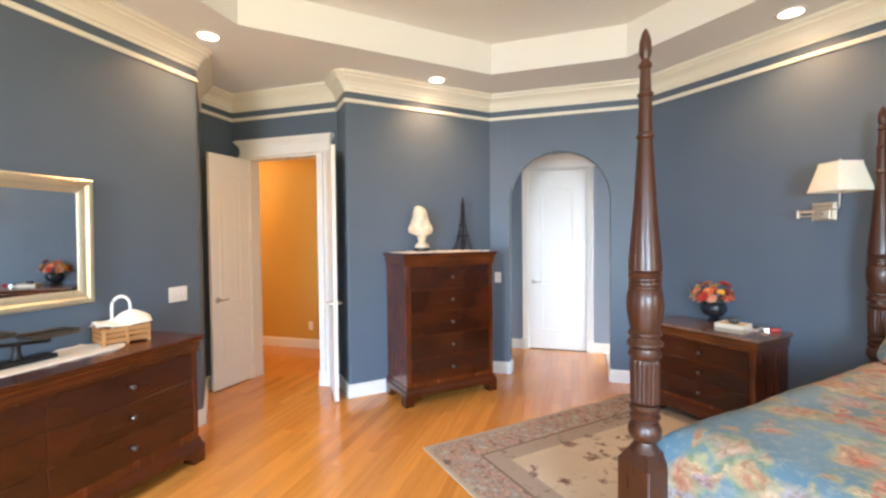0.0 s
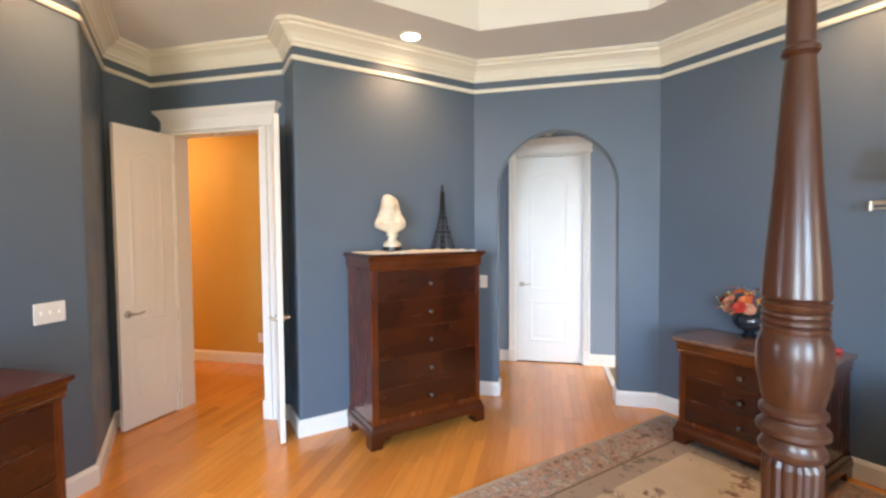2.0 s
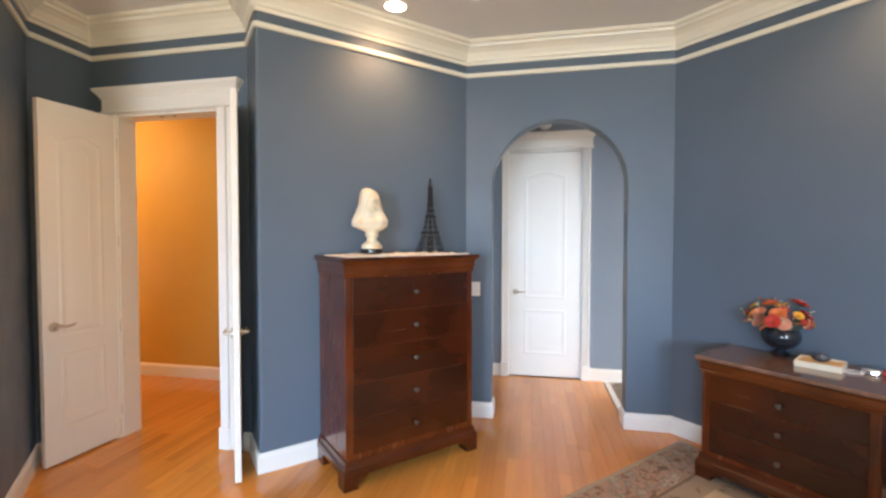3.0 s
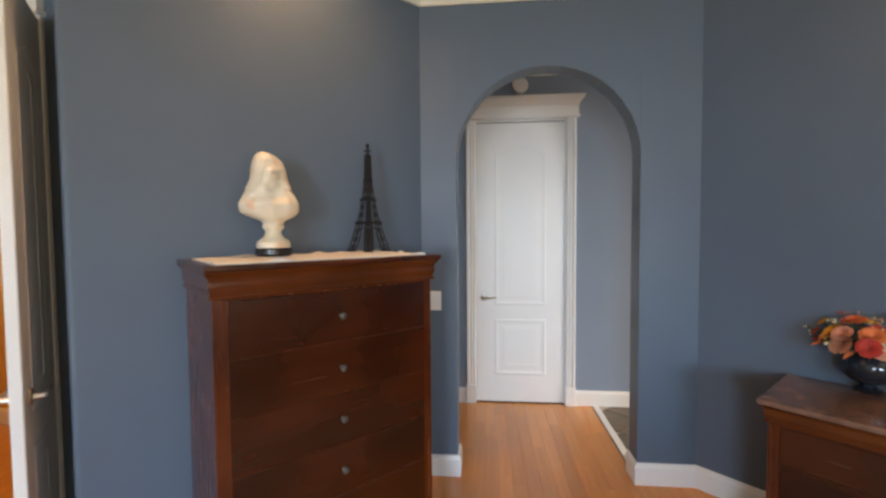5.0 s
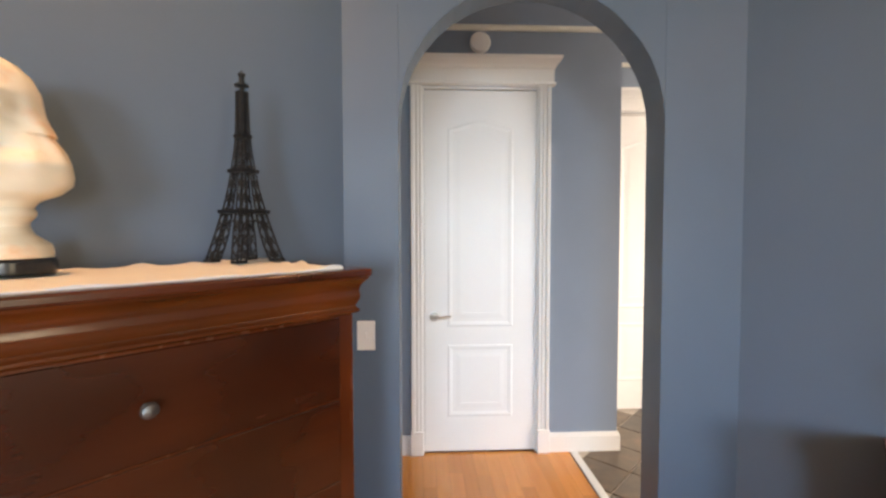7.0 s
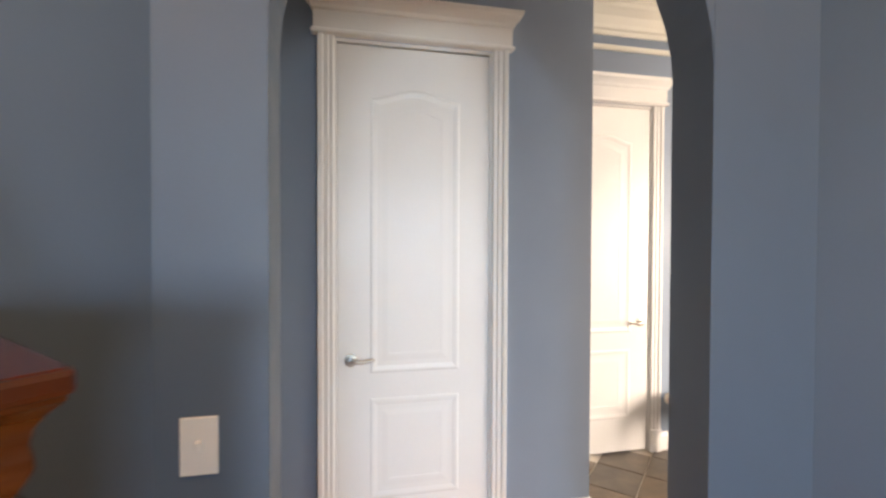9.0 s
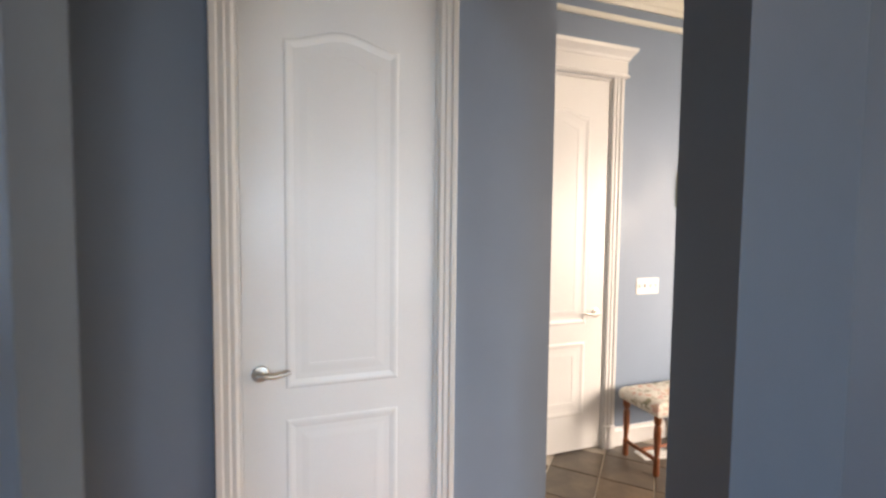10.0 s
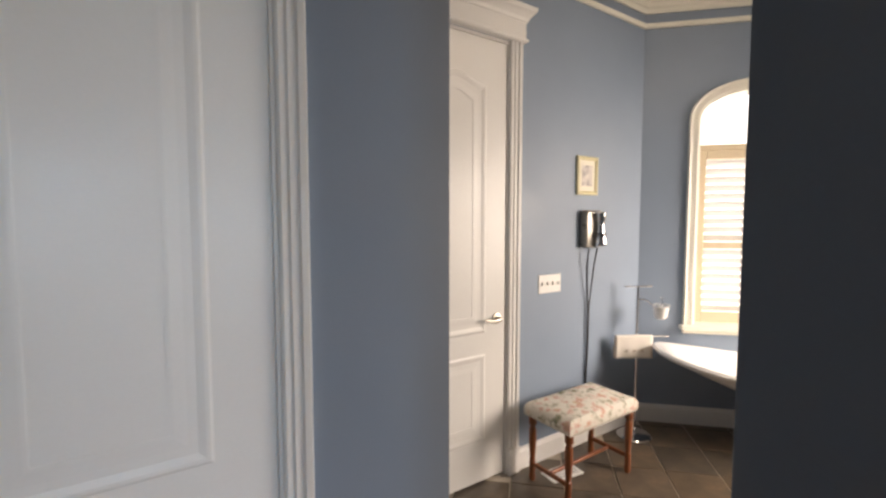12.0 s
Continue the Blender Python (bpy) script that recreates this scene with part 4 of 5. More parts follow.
for k in range(nz + 1):
    z = zs[0] + (zs[-1] - zs[0]) * k / nz
    cx, rx, ry = (float(np.interp(z, zs, [p[c] for p in prof])) for c in (1, 2, 3))
    rx *= 0.84 if z < 0.28 else 0.92
    row = []
    for i in range(ns):
        a = 2 * math.pi * i / ns
        x, y = cx + rx * math.cos(a), ry * math.sin(a)
        if z > 0.15:
            front = max(0.0, -math.sin(a)) ** 0.6
            lean = x - (0.012 + (0.36 - z) * 0.22)
            # the hollow of the hood, the veiled face in it, and the edge of the veil
            y += front * 0.034 * hump(z, 0.305, 0.075) * hump(lean, 0.0, 0.042)
            y -= front * (0.034 * hump(z, 0.335, 0.030) * hump(x, 0.004, 0.024) + 0.012 * hump(z, 0.325, 0.012) * hump(x, 0.020, 0.008) + 0.010 * hump(z, 0.352, 0.010) * hump(x, 0.010, 0.022) + 0.010 * hump(z, 0.293, 0.012) * hump(x, 0.012, 0.014))
            y -= front * 0.012 * hump(x, -0.034 - (0.36 - z) * 0.30, 0.010) * hump(z, 0.32, 0.07)
            y -= front * 0.016 * hump(z, 0.215 - 0.5 * x * x, 0.020)
            y += front * 0.010 * hump(z, 0.246, 0.010) * hump(x, -0.02, 0.07)
            fold = math.sin(a * 9 + z * 42) * 0.035 * min(1, (z - 0.15) * 14) * (1 if z < 0.30 else 0.35)
            fold += noise.noise(Vector((math.cos(a) * 2.2, math.sin(a) * 2.2, z * 15))) * 0.09
            x, y = cx + (x - cx) * (1 + fold * 0.5), y * (1 + fold)
        row.append(bm.verts.new((x, y, z)))
    rings.append(row)
for lo, hi in zip(rings, rings[1:]):
    for i in range(ns):
        bm.faces.new((lo[i], lo[(i + 1) % ns], hi[(i + 1) % ns], hi[i]))
bm.faces.new(rings[-1])
bm.faces.new(rings[0])
count = len(bm.faces)
lathe([(0.070, 0.0), (0.074, 0.005), (0.074, 0.026), (0.068, 0.0332)], 40, bm)
bm.faces.ensure_lookup_table()
for f in bm.faces[count:]:
    f.material_index = 1
bust = part("veiled_bust", bm, (MARBLE_WHITE, BLACKSTONE), None, "", True)
tagged(bust, "cream alabaster bust of a veiled lady on the tall chest", "sculpture")
bust.matrix_basis = CH @ pose(-0.160, -0.172, 0.0085, 0, 0, -20) @ Matrix.Scale(1.04, 4)

# lattice tower model
tw = thing("lattice_tower_model", CH @ pose(0.339, -0.140, 0.0085, 0, 0, 12) @ Matrix.Scale(1.05, 4), "dark iron lattice tower model standing on the runner", "ornament")
TW = ((0.0, 0.073), (0.05, 0.060), (0.10, 0.049), (0.14, 0.040), (0.20, 0.029), (0.25, 0.0225), (0.31, 0.016), (0.36, 0.0125), (0.42, 0.0115), (0.475, 0.0105))


def half_at(z):
    return float(np.interp(z, [t[0] for t in TW], [t[1] for t in TW]))


def leg_points(sx, sy, inner, z0, z1, n):
    out = []
    for i in range(n + 1):
        z = z0 + (z1 - z0) * i / n
        h = half_at(z)
        out.append(h - inner * max(0.004, 0.32 * h) if inner else h)
    return [(sx * out[i], z0 + (z1 - z0) * i / n) for i in range(n + 1)]


for sx, sy in ((-1, -1), (1, -1), (1, 1), (-1, 1)):
    bm = bmesh.new()
    n = 12
    levels = [0.475 * i / n for i in range(n + 1)]
    corner = {}
    for ix in (0, 1):
        for iy in (0, 1):
            pts = []
            for z in levels:
                h = half_at(z)
                g = min(0.46 * h, 0.026) if z < 0.25 else h * 0.6
                pts.append((sx * (h - ix * g), sy * (h - iy * g), z))
            corner[ix, iy] = pts
            tube(pts, 0.0025, 5, bm)
    for i in range(n):
        for p, q in (((0, 0), (1, 0)), ((0, 0), (0, 1)), ((1, 0), (1, 1)), ((0, 1), (1, 1))):
            tube([corner[p][i], corner[q][i + 1]], 0.0015, 4, bm)
            tube([corner[q][i], corner[p][i + 1]], 0.0015, 4, bm)
    part("leg", bm, DARKIRON, tw)
    part("foot", box(sx * 0.061 - 0.016, sx * 0.061 + 0.016, sy * 0.061 - 0.016, sy * 0.061 + 0.016, 0, 0.008, 0.002), DARKIRON, tw)
for z, k in ((0.135, 1.12), (0.248, 1.18), (0.345, 1.1)):
    h = half_at(z) * k
    bm = sweep([(-h, -h), (h, -h), (h, h), (-h, h)], [(-0.012, 0), (0.002, 0), (0.003, 0.010), (-0.012, 0.010)], 1, True)
    bm.transform(Matrix.Translation((0, 0, z)))
    part("gallery", bm, DARKIRON, tw)
for ang in (0, 90, 180, 270):
    arc = [(0.040 * math.cos(math.pi * i / 12), -0.056 + 0.014 * math.sin(math.pi * i / 12), 0.055 + 0.062 * math.sin(math.pi * i / 12)) for i in range(13)]
    bm = tube(arc, 0.002, 4)
    bm.transform(Matrix.Rotation(radians(ang), 4, "Z"))
    part("arch_brace", bm, DARKIRON, tw)
bm = lathe([(0.012, 0.470), (0.013, 0.474), (0.006, 0.477), (0.006, 0.486), (0.019, 0.489), (0.019, 0.494), (0.008, 0.497), (0.007, 0.515), (0.010, 0.518), (0.010, 0.524), (0.003, 0.527), (0.001, 0.534)], 12)
part("spire", bm, DARKIRON, tw)

# flowers in a bowl
BOWL = plain("dark_glaze", (0.018, 0.022, 0.032), 0.12, 0.1, 9, 60, 0.0, coat=0.4)
fb = thing("flower_bowl", pose(1.165, 5.98, 0.787) @ Matrix.Scale(1.28, 4), "dark glazed bowl of orange and red silk flowers on the nightstand", "flower arrangement")
part("bowl", lathe([(0.040, 0), (0.043, 0.005), (0.036, 0.010), (0.022, 0.018), (0.024, 0.026), (0.055, 0.040), (0.077, 0.065), (0.083, 0.090), (0.078, 0.112), (0.070, 0.125), (0.074, 0.132), (0.068, 0.132), (0.062, 0.118)], 32), BOWL, fb, "", True)
PETALS = [plain("petal_" + n, c, 0.7, 0.15, 30, 200, 0.1) for n, c in (("yellow", (0.80, 0.42, 0.05)), ("orange", (0.68, 0.20, 0.07)), ("red", (0.52, 0.045, 0.035)), ("peach", (0.66, 0.30, 0.20)), ("pale", (0.62, 0.60, 0.38)))]
LEAFMAT = plain("leaf_green", (0.07, 0.10, 0.04), 0.6, 0.2, 20, 150, 0.1)
rng = random.Random(4)


def flower(parent, x, y, z, r, mat, tilt, turn, layers=3):
    bm = bmesh.new()
    for layer in range(layers):
        n = 6 + layer * 2
        rr = r * (0.45 + 0.55 * layer / (layers - 1))
        for i in range(n):
            a = 2 * math.pi * (i + 0.5 * (layer % 2)) / n + rng.uniform(-0.1, 0.1)
            up = 0.9 - 0.75 * layer / (layers - 1)
            w = rr * 0.52
            m = Matrix.Rotation(a, 4, "Z")
            pts = [(0, 0, 0), (rr * 0.5, -w * 0.8, rr * up * 0.55), (rr, -w * 0.45, rr * up), (rr * 1.04, w * 0.45, rr * up * 0.96), (rr * 0.5, w * 0.8, rr * up * 0.5)]
            vs = [bm.verts.new(m @ Vector(p)) for p in pts]
            mid = bm.verts.new(m @ Vector((rr * 0.62, 0, rr * up * 0.45)))
            for j in range(5):
                bm.faces.new((vs[j], vs[(j + 1) % 5], mid))
    bm.transform(Matrix.Translation((x, y, z)) @ Matrix.Rotation(turn, 4, "Z") @ Matrix.Rotation(tilt, 4, "Y"))
    return part("flower", bm, mat, parent)


frng = random.Random(9)
blooms = []
for ring, (count, lean) in enumerate(((1, 0.0), (5, 0.42), (9, 0.85), (12, 1.22))):
    for i in range(count):
        a = 2 * math.pi * (i + 0.5 * ring) / count + frng.uniform(-0.15, 0.15)
        t_ = lean + frng.uniform(-0.08, 0.08)
        reach = frng.uniform(0.78, 1.12)
        blooms.append((0.150 * reach * math.sin(t_) * math.cos(a), 0.150 * reach * math.sin(t_) * math.sin(a), 0.135 + 0.125 * reach * math.cos(t_), a, t_, frng.choice((0, 1, 1, 2, 2, 2, 3, 3, 4)), frng.uniform(0.022, 0.042)))
for x, y, z, a, t_, c, r in blooms:
    flower(fb, x, y, z, r, PETALS[c], t_ * 0.85, a)
    part("stem", tube([(x * 0.2, y * 0.2, 0.10), (x * 0.6, y * 0.6, 0.13), (x, y, z)], 0.002, 5), LEAFMAT, fb)
for i in range(22):
    a, t_, reach = frng.uniform(0, 6.28), frng.uniform(0.15, 1.35), frng.uniform(0.16, 0.205)
    tip = (reach * math.sin(t_) * math.cos(a), reach * math.sin(t_) * math.sin(a), 0.125 + reach * 0.88 * math.cos(t_))
    twig = part("twig", tube([(tip[0] * 0.25, tip[1] * 0.25, 0.11), (tip[0] * 0.65, tip[1] * 0.65, 0.11 + (tip[2] - 0.11) * 0.7), tip], 0.0015, 4), LEAFMAT, fb)
    bm = bmesh.new()
    for k in range(5):
        q_ = Vector(tip) * (1 - 0.045 * k) + Vector([frng.uniform(-0.009, 0.009) for _ in range(3)])
        bmesh.ops.create_icosphere(bm, subdivisions=1, radius=frng.uniform(0.003, 0.0055), matrix=Matrix.Translation(q_))
    part("berries", bm, PETALS[(2, 4, 4, 3)[i % 4]], twig)
for i in range(26):
    a, r = rng.uniform(0, 6.28), rng.uniform(0.07, 0.17)
    z = 0.135 + rng.uniform(0, 0.06)
    bm = bmesh.new()
    pts = [(0, 0, 0), (0.022, -0.011, 0.006), (0.05, -0.006, 0.004), (0.062, 0, 0), (0.05, 0.006, 0.004), (0.022, 0.011, 0.006)]
    bm.faces.new([bm.verts.new(p) for p in pts])
    bm.transform(Matrix.Translation((math.cos(a) * r * 0.75, math.sin(a) * r * 0.75, z)) @ Matrix.Rotation(a, 4, "Z") @ Matrix.Rotation(rng.uniform(-0.7, 0.5), 4, "Y") @ Matrix.Rotation(rng.uniform(-0.8, 0.8), 4, "X"))
    part("leaf", bm, LEAFMAT if i % 3 else PETALS[1], fb)

# tray with a small stone, and the reading lamp clock beside it
IVORY = plain("ivory_box", (0.74, 0.68, 0.55), 0.5, 0.04, 8, 80, 0.1)
tb = thing("shallow_box", pose(1.235, 5.715, 0.787, 0, 0, -38), "shallow ivory box with a tan pad on the marble top", "box")
bm = box(-0.105, 0.105, -0.090, 0.090, 0, 0.005, 0.001)
for a in ((-0.105, -0.099, -0.090, 0.090), (0.099, 0.105, -0.090, 0.090), (-0.099, 0.099, -0.090, -0.084), (-0.099, 0.099, 0.084, 0.090)):
    box(*a, 0.005, 0.034, 0.001, bm)
part("tray", bm, IVORY, tb)
part("pad", box(-0.097, 0.097, -0.082, 0.082, 0.006, 0.026, 0.002), plain("tan_pad", (0.62, 0.42, 0.22), 0.8, 0.1, 20), tb, "tan pad")
bm = bmesh.new()
bmesh.ops.create_icosphere(bm, subdivisions=3, radius=1)
for v in bm.verts:
    v.co = (v.co.x * 0.044, v.co.y * 0.038, 0.025 + v.co.z * 0.026 * (1 + 0.15 * noise.noise(v.co * 2)))
st = part("dark_stone", bm, plain("dark_pebble", (0.05, 0.06, 0.075), 0.3, 0.2, 30), None, "", True)
tagged(st, "smooth dark blue grey pebble lying on the shallow box", "ornament").matrix_basis = tb.matrix_basis @ pose(0.0, 0.02, 0.0265, 0, 0, 20)
cl = thing("travel_clock", pose(1.425, 5.605, 0.787, 0, 0, -20), "small silver and red travel clock on the marble top", "clock")
bm = lathe([(0.030, 0), (0.034, 0.004), (0.034, 0.022), (0.028, 0.030), (0.010, 0.033)], 20)
bm.transform(Matrix.Diagonal((1.5, 0.9, 1, 1)))
part("case", bm, CHROME, cl, "silver case", True)
part("red_end", box(0.025, 0.095, -0.026, 0.026, 0.0, 0.030, 0.010, seg=3), plain("red_plastic", (0.35, 0.012, 0.02), 0.25), cl, "glossy red end", True)
ear = thing("coiled_cord", pose(1.335, 5.615, 0.7885), "thin white cord lying in loops on the marble top", "cord")
part("cord", tube([(0.05 * math.cos(i * 0.5) * (1 - i * 0.012), 0.035 * math.sin(i * 0.5), 0.0025 + i * 0.0001) for i in range(30)], 0.0022, 6), PLASTIC, ear)

# swing-arm wall lamp
SHADE, snt, sb = graph("shade_linen")
sb.inputs["Base Color"].default_value, sb.inputs["Roughness"].default_value = (0.82, 0.78, 0.70, 1), 0.9
sb.inputs["Subsurface Weight"].default_value = 0.2
bump(snt, sb, noise_tex(snt, coords(snt, (1, 1, 0.3)), 180, 2), 0.2, 0.001)
wl = thing("swing_arm_wall_lamp", pose(1.745, 5.453, 1.69, 0, 0, -45), "nickel swing arm wall lamp with an off-white tapered shade", "wall lamp")
part("backplate", box(-0.085, 0.062, -0.014, -0.001, -0.045, 0.088, 0.006, seg=2), NICKEL, wl)
part("raised_border", turned(sweep([(-0.072, -0.032), (0.049, -0.032), (0.049, 0.075), (-0.072, 0.075)], [(0, 0), (0, 0.010), (-0.010, 0.012), (-0.016, 0.004), (-0.016, 0)], 1, True), Matrix(((1, 0, 0, 0), (0, 0, -1, -0.013), (0, 1, 0, 0), (0, 0, 0, 1)))), NICKEL, wl)
part("mount_block", box(-0.035, 0.035, -0.045, -0.014, -0.035, 0.035, 0.006, seg=2), NICKEL, wl)
bm = tube([(0, -0.045, 0.018), (0, -0.075, 0.018), (-0.115, -0.105, 0.018), (-0.13, -0.11, 0.018)], 0.006, 10)
tube([(0, -0.045, -0.010), (0, -0.075, -0.010), (-0.115, -0.105, -0.010), (-0.13, -0.11, -0.010)], 0.006, 10, bm)
lathe([(0.010, -0.025), (0.012, -0.02), (0.012, 0.03), (0.010, 0.035)], 12, bm, (-0.13, -0.11))
part("rear_arm", bm, NICKEL, wl)
part("front_arm", tube([(-0.13, -0.11, 0.030), (0.0, -0.145, 0.030), (0.125, -0.17, 0.032), (0.135, -0.17, 0.045), (0.135, -0.17, 0.14)], 0.006, 10), NICKEL, wl)
sc = (0.135, -0.17)
bm = bmesh.new()
loops = []
for half, z in ((0.122, 0.150), (0.127, 0.147), (0.129, 0.151), (0.127, 0.156), (0.085, 0.338), (0.087, 0.342), (0.086, 0.347), (0.081, 0.347), (0.079, 0.340)):
    turn = Matrix.Translation((sc[0], sc[1], z)) @ Matrix.Rotation(radians(-27), 4, "Z")
    corners = []
    for cx, cy, a0 in ((1, 1, 0), (-1, 1, 90), (-1, -1, 180), (1, -1, 270)):
        for k in range(4):
            a = radians(a0 + 30 * k)
            corners.append(bm.verts.new(turn @ Vector((cx * (half - 0.014) + 0.014 * math.cos(a), cy * (half - 0.014) + 0.014 * math.sin(a), 0))))
    loops.append(corners)
for a, b in zip(loops, loops[1:] + loops[:1]):
    for k in range(16):
        bm.faces.new((a[k], a[(k + 1) % 16], b[(k + 1) % 16], b[k]))
part("shade", bm, SHADE, wl, "off-white linen shade", True)
part("finial", lathe([(0.004, 0.34), (0.005, 0.352), (0.009, 0.358), (0.009, 0.364), (0.004, 0.372)], 10, center=sc), NICKEL, wl)
part("socket", lathe([(0.012, 0.14), (0.018, 0.15), (0.018, 0.20), (0.012, 0.21)], 14, center=sc), NICKEL, wl)
bm = bmesh.new()
for i in range(3):
    a = 2 * math.pi * i / 3
    tube([(sc[0], sc[1], 0.343), (sc[0] + 0.078 * math.cos(a), sc[1] + 0.078 * math.sin(a), 0.343)], 0.002, 5, bm)
part("harp_spider", bm, NICKEL, wl)

# on the dresser
DT = 0.89
runner("dresser_runner", pose(-2.85, 2.80, DT, 0, 0, 90), rounded(0.87, 0.155, 0.154, 10), "white oval-ended runner lying on the dresser")
RUSTIC = wood("pale_basket_wood", (0.36, 0.15, 0.05), (0.58, 0.28, 0.105), 0, 0.55, 0.05)
bk = thing("slatted_basket", pose(-2.865, 3.70, DT, 0, 0, 72) @ Matrix.Diagonal((0.95, 1.12, 1.22, 1)), "small slatted wooden basket with a white hoop handle on the dresser", "basket")
for k in range(3):
    z = 0.016 + k * 0.026
    for y in (-0.075, 0.075):
        part("slat", box(-0.14, 0.14, y - 0.004, y + 0.004, z, z + 0.021, 0.002), RUSTIC, bk)
    for x in (-0.138, 0.138):
        part("slat", box(x - 0.004, x + 0.004, -0.07, 0.07, z, z + 0.021, 0.002), RUSTIC, bk)
for x in (-0.13, 0.0, 0.13):
    for y in (-0.083, 0.083):
        part("post", box(x - 0.010, x + 0.010, y - 0.004, y + 0.004, 0.0, 0.094, 0.002), RUSTIC, bk)
part("bottom", box(-0.134, 0.134, -0.07, 0.07, 0.010, 0.016), RUSTIC, bk)
part("handle", tube([(0.055 * math.cos(math.pi * i / 14), 0.0, 0.075 + (0.115 if 0 < i < 14 else 0) + 0.055 * math.sin(math.pi * i / 14) - (0.0 if 0 < i < 14 else 0.0)) for i in range(15)], 0.0085, 10), PORCELAIN, bk, "white hoop handle", True)
nap = thing("folded_napkin", bk.matrix_basis @ pose(0, 0, 0.096), "crisp white napkin folded over the slatted basket", "napkin")
bm = bmesh.new()
g = []
for j in range(13):
    row = []
    for i in range(21):
        u, v = i / 10 - 1, j / 6 - 1
        z = 0.055 * (1 - abs(v)) + 0.022 * math.sin(u * 3 + v * 2) * (1 - abs(v) * 0.4) + 0.012 * noise.noise(Vector((u * 2, v * 2, 3)))
        row.append(bm.verts.new((u * 0.165, v * 0.085 * (1 - 0.25 * abs(u)), max(0.002, z * (1 - 0.35 * abs(u) ** 2)))))
    g.append(row)
for j in range(12):
    for i in range(20):
        bm.faces.new((g[j][i], g[j][i + 1], g[j + 1][i + 1], g[j + 1][i]))
nc = part("napkin_cloth", bm, CLOTH, nap, "", True)
sol = nc.modifiers.new("thickness", "SOLIDIFY")
sol.thickness = 0.003

SCALEMAT = plain("aged_bronze", (0.09, 0.075, 0.06), 0.4, 0.25, 12, 90, 0.2, metal=0.7)
bs = thing("balance_scale", pose(-2.875, 3.14, DT + 0.005, 0, 0, 90), "old dark balance scale with two flat pans on the runner", "kitchen scale")
part("base", box(-0.17, 0.17, -0.045, 0.045, 0, 0.028, 0.008, seg=2), DARKIRON, bs)
part("column", lathe([(0.03, 0.028), (0.022, 0.045), (0.016, 0.07), (0.02, 0.10), (0.008, 0.115)], 16), DARKIRON, bs, "", True)
part("beam", tube([(-0.155, 0, 0.135), (-0.08, 0, 0.118), (0, 0, 0.11), (0.08, 0, 0.102), (0.155, 0, 0.095)], 0.010, 8), DARKIRON, bs)
for x, z in ((-0.155, 0.14), (0.155, 0.10)):
    part("pan_stem", lathe([(0.008, z - 0.005), (0.008, z + 0.02), (0.02, z + 0.028)], 12, center=(x, 0)), DARKIRON, bs)
    bm = sweep(rounded(0.115, 0.075, 0.02, 4), [(0, 0.0), (0.0, 0.012), (0.010, 0.018), (0.012, 0.014), (0.002, -0.004)], 1, True)
    bm.faces.new([bm.verts.new((px_, py_, 0.002)) for px_, py_ in rounded(0.115, 0.075, 0.02, 4)])
    bm.transform(Matrix.Translation((x, 0, z + 0.028)))
    part("pan", bm, SCALEMAT, bs, "flat bronze pan")

# ---- bathroom things ----
STOOLWOOD = wood("stool_wood", (0.17, 0.045, 0.016), (0.33, 0.11, 0.038), 2, 0.35, 0.3)


def tapestry():
    m, nt, b = graph("floral_tapestry")
    vec = coords(nt)
    col = ramp(nt, noise_tex(nt, vec, 13, 4, 0.6), [(0.34, (0.16, 0.17, 0.10)), (0.42, (0.42, 0.38, 0.28)), (0.50, (0.72, 0.68, 0.60)), (0.58, (0.60, 0.34, 0.27)), (0.66, (0.62, 0.50, 0.34))])
    col = mix(nt, ramp(nt, noise_tex(nt, vec, 22, 3), [(0.47, (0, 0, 0)), (0.56, (1, 1, 1))]), col, (0.70, 0.66, 0.58))
    nt.links.new(col, b.inputs["Base Color"])
    b.inputs["Roughness"].default_value = 0.95
    bump(nt, b, noise_tex(nt, vec, 300, 2), 0.5, 0.002)
    return m


stool = thing("upholstered_stool", pose(1.895, 8.075, 0.0), "small wooden stool with a floral tapestry seat on the slate floor", "stool")
bm = bmesh.new()
bmesh.ops.create_cube(bm, size=1)
bmesh.ops.subdivide_edges(bm, edges=bm.edges[:], cuts=8, use_grid_fill=True)
for v in bm.verts:
    x, y, z = v.co * 2
    k = 1 - 0.10 * abs(z) ** 3
    v.co = (x * 0.30 * k, y * 0.165 * k, 0.41 + z * 0.045 + (0.022 * (1 - x * x) * (1 - y * y) if z > 0 else 0))
part("seat", bm, tapestry(), stool, "floral tapestry seat", True)
for sx in (-1, 1):
    for sy in (-1, 1):
        c = (sx * 0.262, sy * 0.130)
        leg = part("leg", lathe([(0.016, 0.0), (0.020, 0.02), (0.016, 0.05), (0.018, 0.055), (0.018, 0.115), (0.014, 0.12), (0.017, 0.16), (0.022, 0.24), (0.020, 0.30), (0.014, 0.315), (0.020, 0.325), (0.023, 0.33), (0.023, 0.372)], 14, center=c), STOOLWOOD, stool, "", True)
    part("stretcher", box(sx * 0.262 - 0.009, sx * 0.262 + 0.009, -0.118, 0.118, 0.085, 0.108, 0.004), STOOLWOOD, stool)
part("stretcher", box(-0.252, 0.252, -0.010, 0.010, 0.087, 0.107, 0.004), STOOLWOOD, stool)

